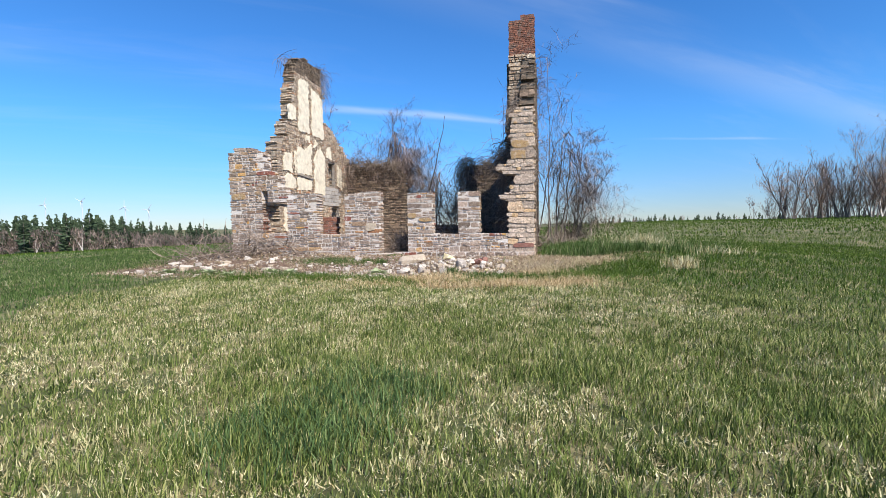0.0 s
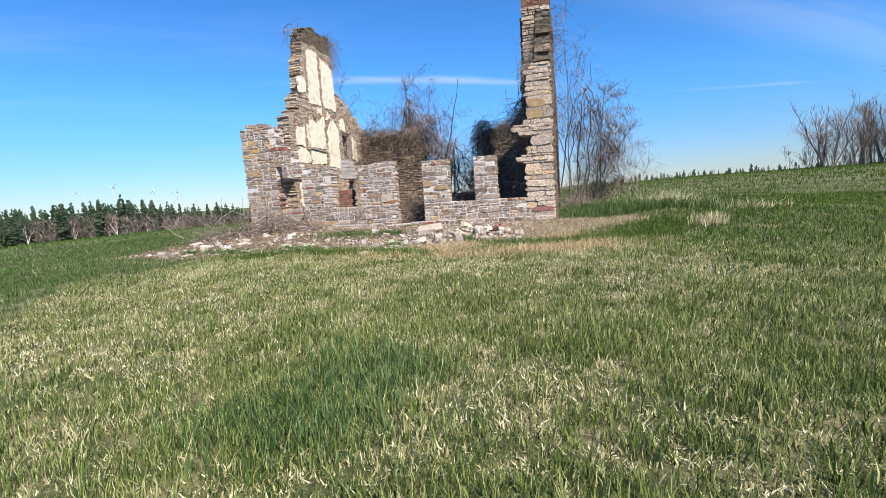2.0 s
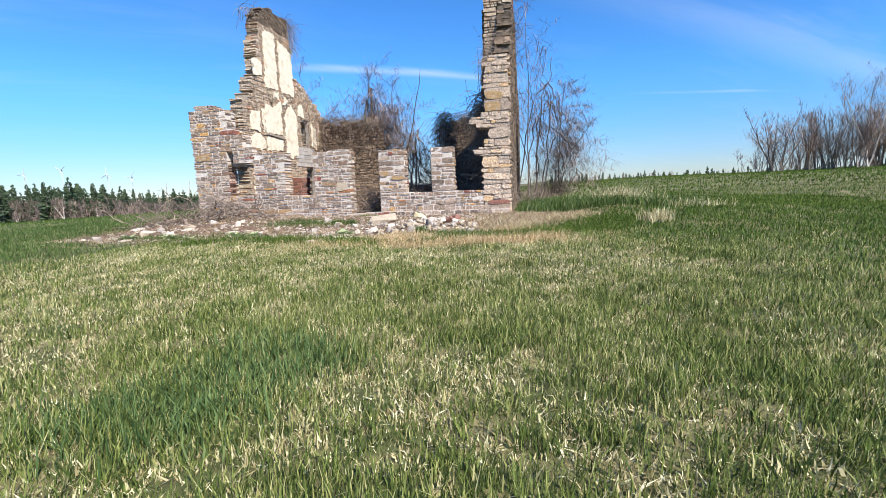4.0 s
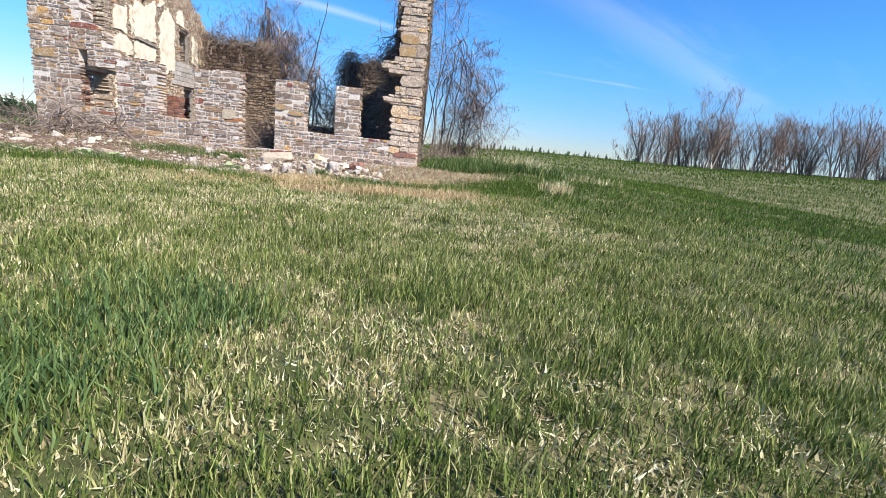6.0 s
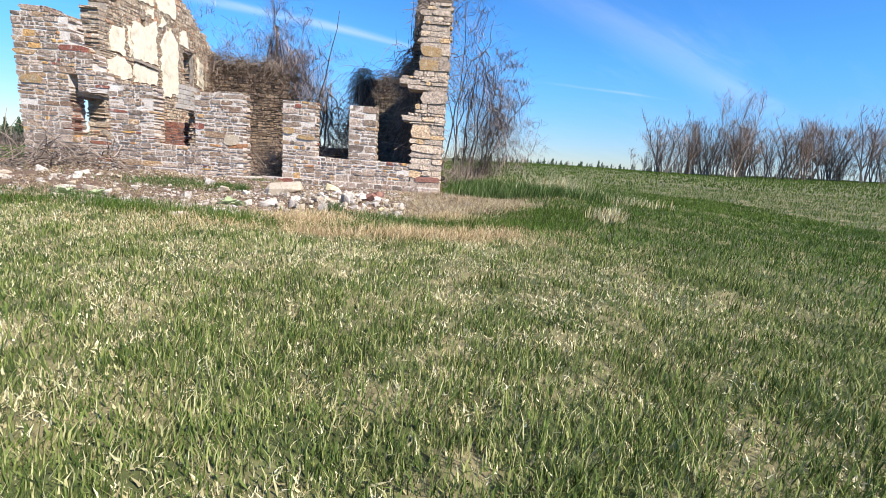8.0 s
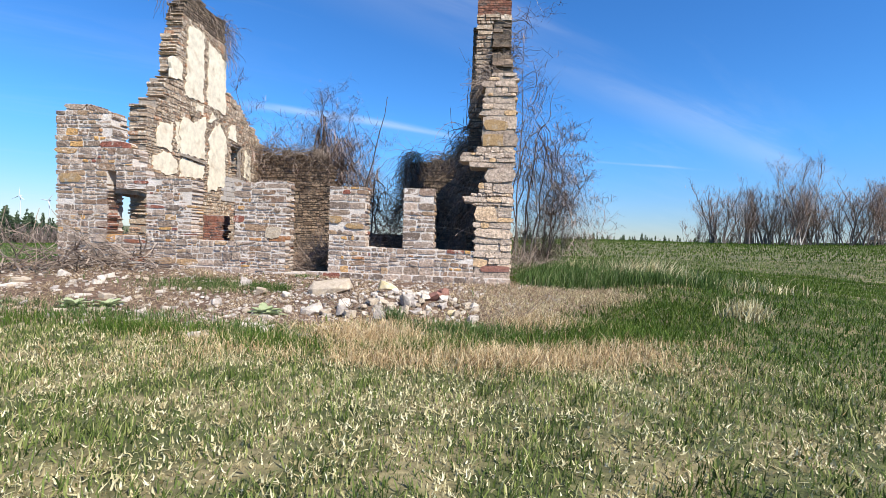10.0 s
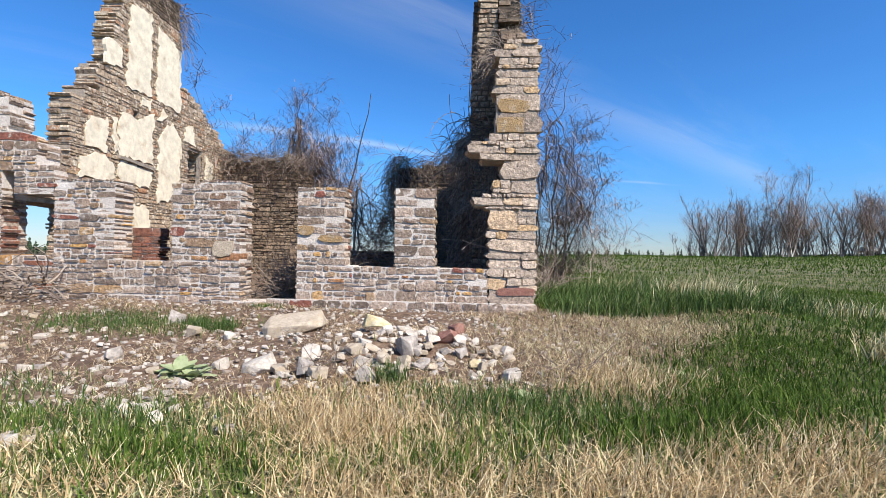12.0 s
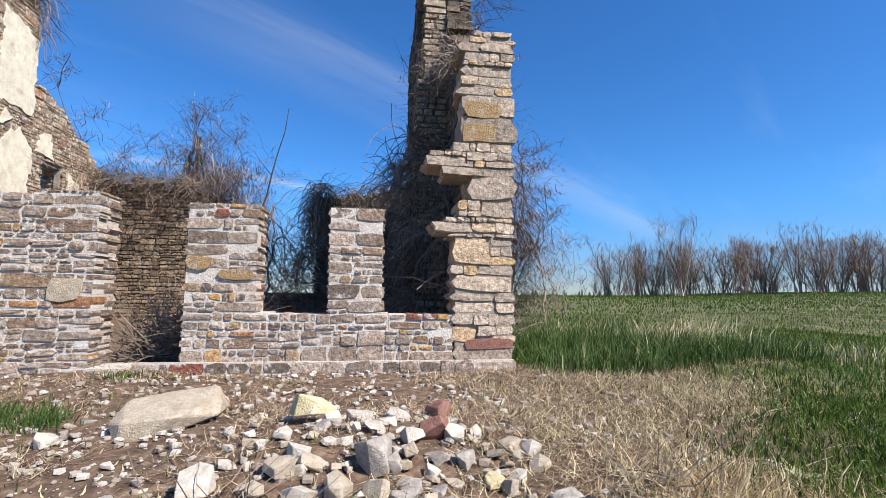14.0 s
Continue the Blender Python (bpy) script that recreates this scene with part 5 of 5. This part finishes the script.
# field close to the walk
xs, ys, g = scatter(390000, -10.5, 8.5, 1.3, 14.6, 1)
keep = (g.uniform(0, 1, len(xs)) > bare(xs, ys) * 0.985) & (g.uniform(0, 1, len(xs)) > 0.7 * dead(xs, ys)) & (g.uniform(0, 1, len(xs)) < close(xs, ys)) & (g.uniform(0, 1, len(xs)) < np.clip(1.1 - 0.04 * ys, 0.5, 1))
xs, ys = xs[keep], ys[keep]
ln = g.uniform(0.04, 0.125, len(xs)) * (0.65 + 0.7 * mottle(xs, ys, 0.5, 8))
blades("grass", xs, ys, ln, g.uniform(0.0045, 0.010, len(xs)) * (0.9 + 0.05 * ys), M_GRASS, 2, 0.9, "short green spring grass of the field")
# denser blades along the walk
xs, ys, g = scatter(150000, -4.6, 3.6, 1.5, 7.5, 31)
keep = (g.uniform(0, 1, len(xs)) > 0.92 * dead(xs, ys)) & (g.uniform(0, 1, len(xs)) < (1.15 - 0.12 * ys) * (1 - ease(1.2, 3.6, xs)) * ease(-4.6, -2.8, xs))
xs, ys = xs[keep], ys[keep]
blades("grass", xs, ys, g.uniform(0.05, 0.15, len(xs)) * (0.6 + 0.8 * mottle(xs, ys, 0.4, 33)), g.uniform(0.0035, 0.008, len(xs)), M_GRASS, 32, 0.7, "fine green blades standing along the walk")
# loose growth round the edge of the close field
xs, ys, g = scatter(90000, -17, 11, 0.8, 16.5, 35)
keep = (g.uniform(0, 1, len(xs)) > close(xs, ys)) & (g.uniform(0, 1, len(xs)) > bare(xs, ys) * 0.985) & apart_from_walls(xs, ys) & (np.abs(xs + 1) < ys * 1.3 + 5)
xs, ys = xs[keep], ys[keep]
blades("grass", xs, ys, g.uniform(0.05, 0.15, len(xs)), g.uniform(0.008, 0.016, len(xs)), M_MEADOW, 36, 1.1, "short field grass spreading to the sides")
# dead blades curled and matted among it
xs, ys, g = scatter(340000, -10.5, 8.5, 1.3, 14.6, 21)
keep = (g.uniform(0, 1, len(xs)) > bare(xs, ys) * 0.9) & (g.uniform(0, 1, len(xs)) < 0.06 + 0.94 * dead(xs, ys)) & (g.uniform(0, 1, len(xs)) < close(xs, ys))
xs, ys = xs[keep], ys[keep]
for flat in (True, False):
    side = (g.uniform(0, 1, len(xs)) < 0.68) == flat
    n = int(side.sum())
    blades("dead_grass", xs[side], ys[side], g.uniform(0.02, 0.065, n), g.uniform(0.006, 0.014, n) * (0.9 + 0.04 * ys[side]), M_BLEACHED, 22 + flat, 1.3,
           "bleached dead grass matted among the green", (0.1, -0.05), 0.55 if flat else 0.1)
# broad bleached leaves lying loose on top
xs, ys, g = scatter(8000, -8, 5.5, 1.4, 11.5, 23)
keep = g.uniform(0, 1, len(xs)) < dead(xs, ys) * close(xs, ys)
xs, ys = xs[keep], ys[keep]
blades("dead_grass", xs, ys, g.uniform(0.05, 0.11, len(xs)), g.uniform(0.010, 0.019, len(xs)), M_BLEACHED, 24, 1.3, "broad pale dead leaves lying loose in the grass", (0.1, 0), 0.35)
# short undergrowth right beside the walk
xs, ys, g = scatter(170000, -5.5, 4.0, 1.6, 8.0, 27)
keep = g.uniform(0, 1, len(xs)) < (1 - ease(1.4, 4.0, xs)) * ease(-5.5, -3.5, xs) * (1 - ease(6, 8, ys))
xs, ys = xs[keep], ys[keep]
low = g.uniform(0, 1, len(xs)) < 0.12 + 0.75 * dead(xs, ys)
for dry in (True, False):
    side = low == dry
    n = int(side.sum())
    blades("dead_grass" if dry else "grass", xs[side], ys[side], g.uniform(0.02, 0.06, n), g.uniform(0.003, 0.008, n), M_BLEACHED if dry else M_GRASS, 28, 1.3,
           "broken dead blades low in the grass" if dry else "short green undergrowth of the field", simple=True)
# lush darker patch
xs, ys, g = scatter(46000, -5.5, 0.5, 2.2, 6.2, 3)
keep = g.uniform(0, 1, len(xs)) < np.clip(lush(xs, ys) * (0.5 + mottle(xs, ys, 0.3, 31)) - 0.1, 0, 1)
xs, ys = xs[keep], ys[keep]
blades("grass", xs, ys, g.uniform(0.09, 0.22, len(xs)), g.uniform(0.006, 0.012, len(xs)), M_LUSH, 4, 0.75, "lush blue-green patch of taller grass")
# middle field
xs, ys, g = scatter(110000, -34, 28, 1, 36, 5)
near = g.uniform(0, 1, len(xs)) < close(xs, ys)
keep = (g.uniform(0, 1, len(xs)) > bare(xs, ys) * 0.985) & ~near & apart_from_walls(xs, ys) & (np.abs(xs) < ys * 1.3 + 6)
xs, ys = xs[keep], ys[keep]
for west in (True, False):
    side = (xs < -7 + 1.5 * wave(xs, ys, 0.7, 1.0)) == west
    n = int(side.sum())
    blades("grass", xs[side], ys[side], g.uniform(0.08, 0.2, n), g.uniform(0.010, 0.022, n), M_MEADOW if west else M_FARGRASS, 6, 0.9, "lighter meadow grass on the slope" if west else "green field grass away from the ruin")
# far field
xs, ys, g = scatter(150000, -90, 100, 20, 104, 7)
keep = ~((xs > -34) & (xs < 28) & (ys < 36)) & (np.abs(xs) < ys * 1.3 + 8)
xs, ys = xs[keep], ys[keep]
blades("grass", xs, ys, g.uniform(0.12, 0.24, len(xs)), g.uniform(0.05, 0.11, len(xs)), M_FARGRASS, 8, 0.6, "distant green field grass", simple=True)
# thicker growth beside the ruin
for k, (x0, x1, y0, y1, n) in enumerate([(-2.5, 12, 9.8, 26, 70000), (-24, -11, 7, 24, 45000)]):
    xs, ys, g = scatter(n, x0, x1, y0, y1, 15 + k)
    keep = (g.uniform(0, 1, n) > bare(xs, ys) * 0.97) & apart_from_walls(xs, ys) & (g.uniform(0, 1, n) > close(xs, ys))
    xs, ys = xs[keep], ys[keep]
    blades("grass", xs, ys, g.uniform(0.05, 0.14, len(xs)), g.uniform(0.008, 0.016, len(xs)), M_MEADOW if k else M_FARGRASS, 17 + k, 1.25, "thick green grass beside the ruin")
# tall growth on the bank beside the corner
xs, ys, g = scatter(60000, -0.9, 6.0, 16.4, 24, 9)
keep = g.uniform(0, 1, len(xs)) < np.exp(-(((xs - 1.5 - 0.1 * (ys - 18)) / 2.0) ** 2 + ((ys - 18.8) / 2.6) ** 2))
xs, ys = xs[keep], ys[keep]
blades("grass", xs, ys, g.uniform(0.2, 0.5, len(xs)), g.uniform(0.010, 0.019, len(xs)), M_MEADOW, 10, 0.9, "tall rank grass on the bank beside the ruin")
for k, (cx, cy, n, sx, ht) in enumerate([(2.5, 18.3, 620, 0.6, 0.7), (2.75, 13.9, 300, 0.2, 0.4), (1.4, 20.5, 200, 0.6, 0.55), (4.5, 17.0, 200, 0.6, 0.4)]):
    g = np.random.default_rng(30 + k)
    xs, ys = g.normal(cx, sx, n), g.normal(cy, sx * 0.6, n)
    blades("dead_grass", xs, ys, g.uniform(0.5, 1.1, n) * ht, g.uniform(0.010, 0.018, n), M_BLEACHED, 40 + k, 0.7, "pale dead grass stalks standing in a tuft", (0.35, 0.05))
# dry tufts and matted straw at the edge of the apron
xs, ys, g = scatter(52000, -6.5, 3.2, 8.9, 13.6, 11)
keep = g.uniform(0, 1, len(xs)) < (0.9 * np.exp(-((ys - 10.6 - 0.7 * ease(-5, -2, xs)) / 0.8) ** 2) * ease(0.35, 0.75, 0.6 * mottle(xs, ys, 0.7, 17) + 0.4 * mottle(xs, ys, 0.25, 18)) * (1 - ease(0.4, 3.2, xs)) + 1.6 * np.exp(-(((xs + 3.5) / 0.75) ** 2 + ((ys - 12.1) / 0.6) ** 2)))
xs, ys = xs[keep], ys[keep]
blades("dead_grass", xs, ys, g.uniform(0.08, 0.26, len(xs)), g.uniform(0.005, 0.010, len(xs)), M_TAWNY, 12, 1.3, "tawny dead grass in a fringe round the rubble", (0.0, -0.1), 0.35)
xs, ys, g = scatter(110000, -14.5, 4.0, 11.3, 17.2, 13)
keep = g.uniform(0, 1, len(xs)) < bare(xs, ys) * ease(0.3, 0.75, 0.55 * mottle(xs, ys, 0.7, 11) + 0.35 * mottle(xs, ys, 0.22, 12) + 0.3 * ease(-3.4, -1.0, xs))
xs, ys = xs[keep], ys[keep]
blades("straw_litter", xs, ys, g.uniform(0.06, 0.3, len(xs)), g.uniform(0.004, 0.010, len(xs)), M_STRAW, 14, 1.3, "dry straw and stalks strewn over the bare soil", (0, 0), 0.8)
xs, ys, g = scatter(60000, -2.8, 4.2, 11.6, 17.8, 25)
keep = (g.uniform(0, 1, len(xs)) < 0.06 + 0.94 * bare(xs, ys)) & (g.uniform(0, 1, len(xs)) < np.exp(-(((xs - 0.2 - 0.3 * (ys - 14.6)) / 1.6) ** 2 + ((ys - 14.8) / 2.0) ** 2)) * (0.35 + mottle(xs, ys, 0.5, 14)))
xs, ys = xs[keep], ys[keep]
for tone, label in ((M_STRAW, "matted dry straw beside the corner of the ruin"), (M_BLEACHED, "bleached straw matted over the brown stalks")):
    side = (g.uniform(0, 1, len(xs)) < 0.5) == (tone is M_STRAW)
    n = int(side.sum())
    blades("straw_litter", xs[side], ys[side], g.uniform(0.08, 0.34, n), g.uniform(0.005, 0.012, n), tone, 26, 1.3, label, (0, 0), 0.62)
# chips of stone and mortar in the soil
g = random.Random(19)
chips, shapes = Pile(), [shape_arrays(rock(900 + k, M_ROCKS["tan"], 0.5, 5, False)) for k in range(6)]
while len(chips.v) < 6500:
    x, y = g.uniform(-14, 0.5), g.uniform(11.6, 16.9)
    if g.random() < float(bare(x, y)) * (0.35 + 0.65 * math.exp(-((x + 4.5) / 3.5) ** 2)):
        v, t = shapes[g.randrange(6)]
        sc = 0.02 + 0.10 * g.random() ** 4
        m = np.array(Matrix.Rotation(g.uniform(0, 6.3), 3, "Z")) * sc
        chips.add(v @ m.T + np.array((x, y, height(x, y) - 0.003)), t)
tagged(new("gravel", chips.mesh("gravel", material("stone_chips", None, "island", [(0, (0.26, 0.20, 0.15)), (0.5, (0.42, 0.36, 0.30)), (1, (0.56, 0.50, 0.43))], grain=40, grain_amount=0.2))), "stone chips scattered in the bare soil", "gravel", "", "stuff")
# green weeds on the apron
for k, (cx, cy, n, sx, sy, ht) in enumerate([(-7.6, 15.0, 2600, 0.75, 0.35, 0.14), (-6.6, 15.2, 260, 0.12, 0.1, 0.2), (-6.1, 15.0, 260, 0.12, 0.1, 0.22), (-3.2, 12.7, 260, 0.09, 0.07, 0.26), (-6.2, 16.6, 160, 0.2, 0.08, 0.12),
                                             (-5.6, 18.0, 220, 0.2, 0.2, 0.3), (-5.0, 11.5, 900, 0.5, 0.22, 0.16), (-7.4, 12.0, 1200, 0.8, 0.3, 0.18), (-2.0, 12.1, 1600, 0.6, 0.3, 0.22), (-10.5, 12.6, 1200, 1.2, 0.3, 0.16), (-4.4, 10.9, 900, 0.4, 0.2, 0.18), (-6.3, 11.2, 1100, 0.45, 0.2, 0.2),
                                             (-2.7, 11.0, 800, 0.35, 0.2, 0.2), (-1.0, 11.6, 1500, 0.6, 0.3, 0.22), (0.2, 12.6, 1600, 0.6, 0.35, 0.2), (-8.8, 11.4, 1200, 0.8, 0.25, 0.18), (0.7, 13.3, 3200, 0.6, 0.4, 0.11), (1.7, 14.5, 3200, 0.7, 0.45, 0.12), (-0.2, 12.2, 2200, 0.5, 0.3, 0.13)]):
    g = np.random.default_rng(60 + k)
    xs, ys = g.normal(cx, sx, n), g.normal(cy, sy, n)
    blades("weeds", xs, ys, g.uniform(0.5, 1.1, n) * ht, g.uniform(0.005, 0.012, n), M_MEADOW if k < 10 else M_FARGRASS, 80 + k, 0.9, "fresh green weeds on the bare soil", (0, 0))
# tawny dead grass matted at the edge of the field
for k, (cx, cy, n, sx, sy) in enumerate([(-3.3, 11.5, 1500, 0.35, 0.22), (-2.9, 10.7, 1500, 0.4, 0.22), (-1.5, 10.6, 1700, 0.45, 0.25), (-0.5, 11.1, 1300, 0.4, 0.25), (-0.9, 12.9, 1200, 0.4, 0.3)]):
    g = np.random.default_rng(140 + k)
    xs, ys = g.normal(cx, sx, n), g.normal(cy, sy, n)
    blades("dead_grass", xs, ys, g.uniform(0.14, 0.36, n), g.uniform(0.005, 0.009, n), M_TAWNY, 150 + k, 1.3, "tawny dead grass matted over in a tuft", (0.25, -0.2), 0.3)
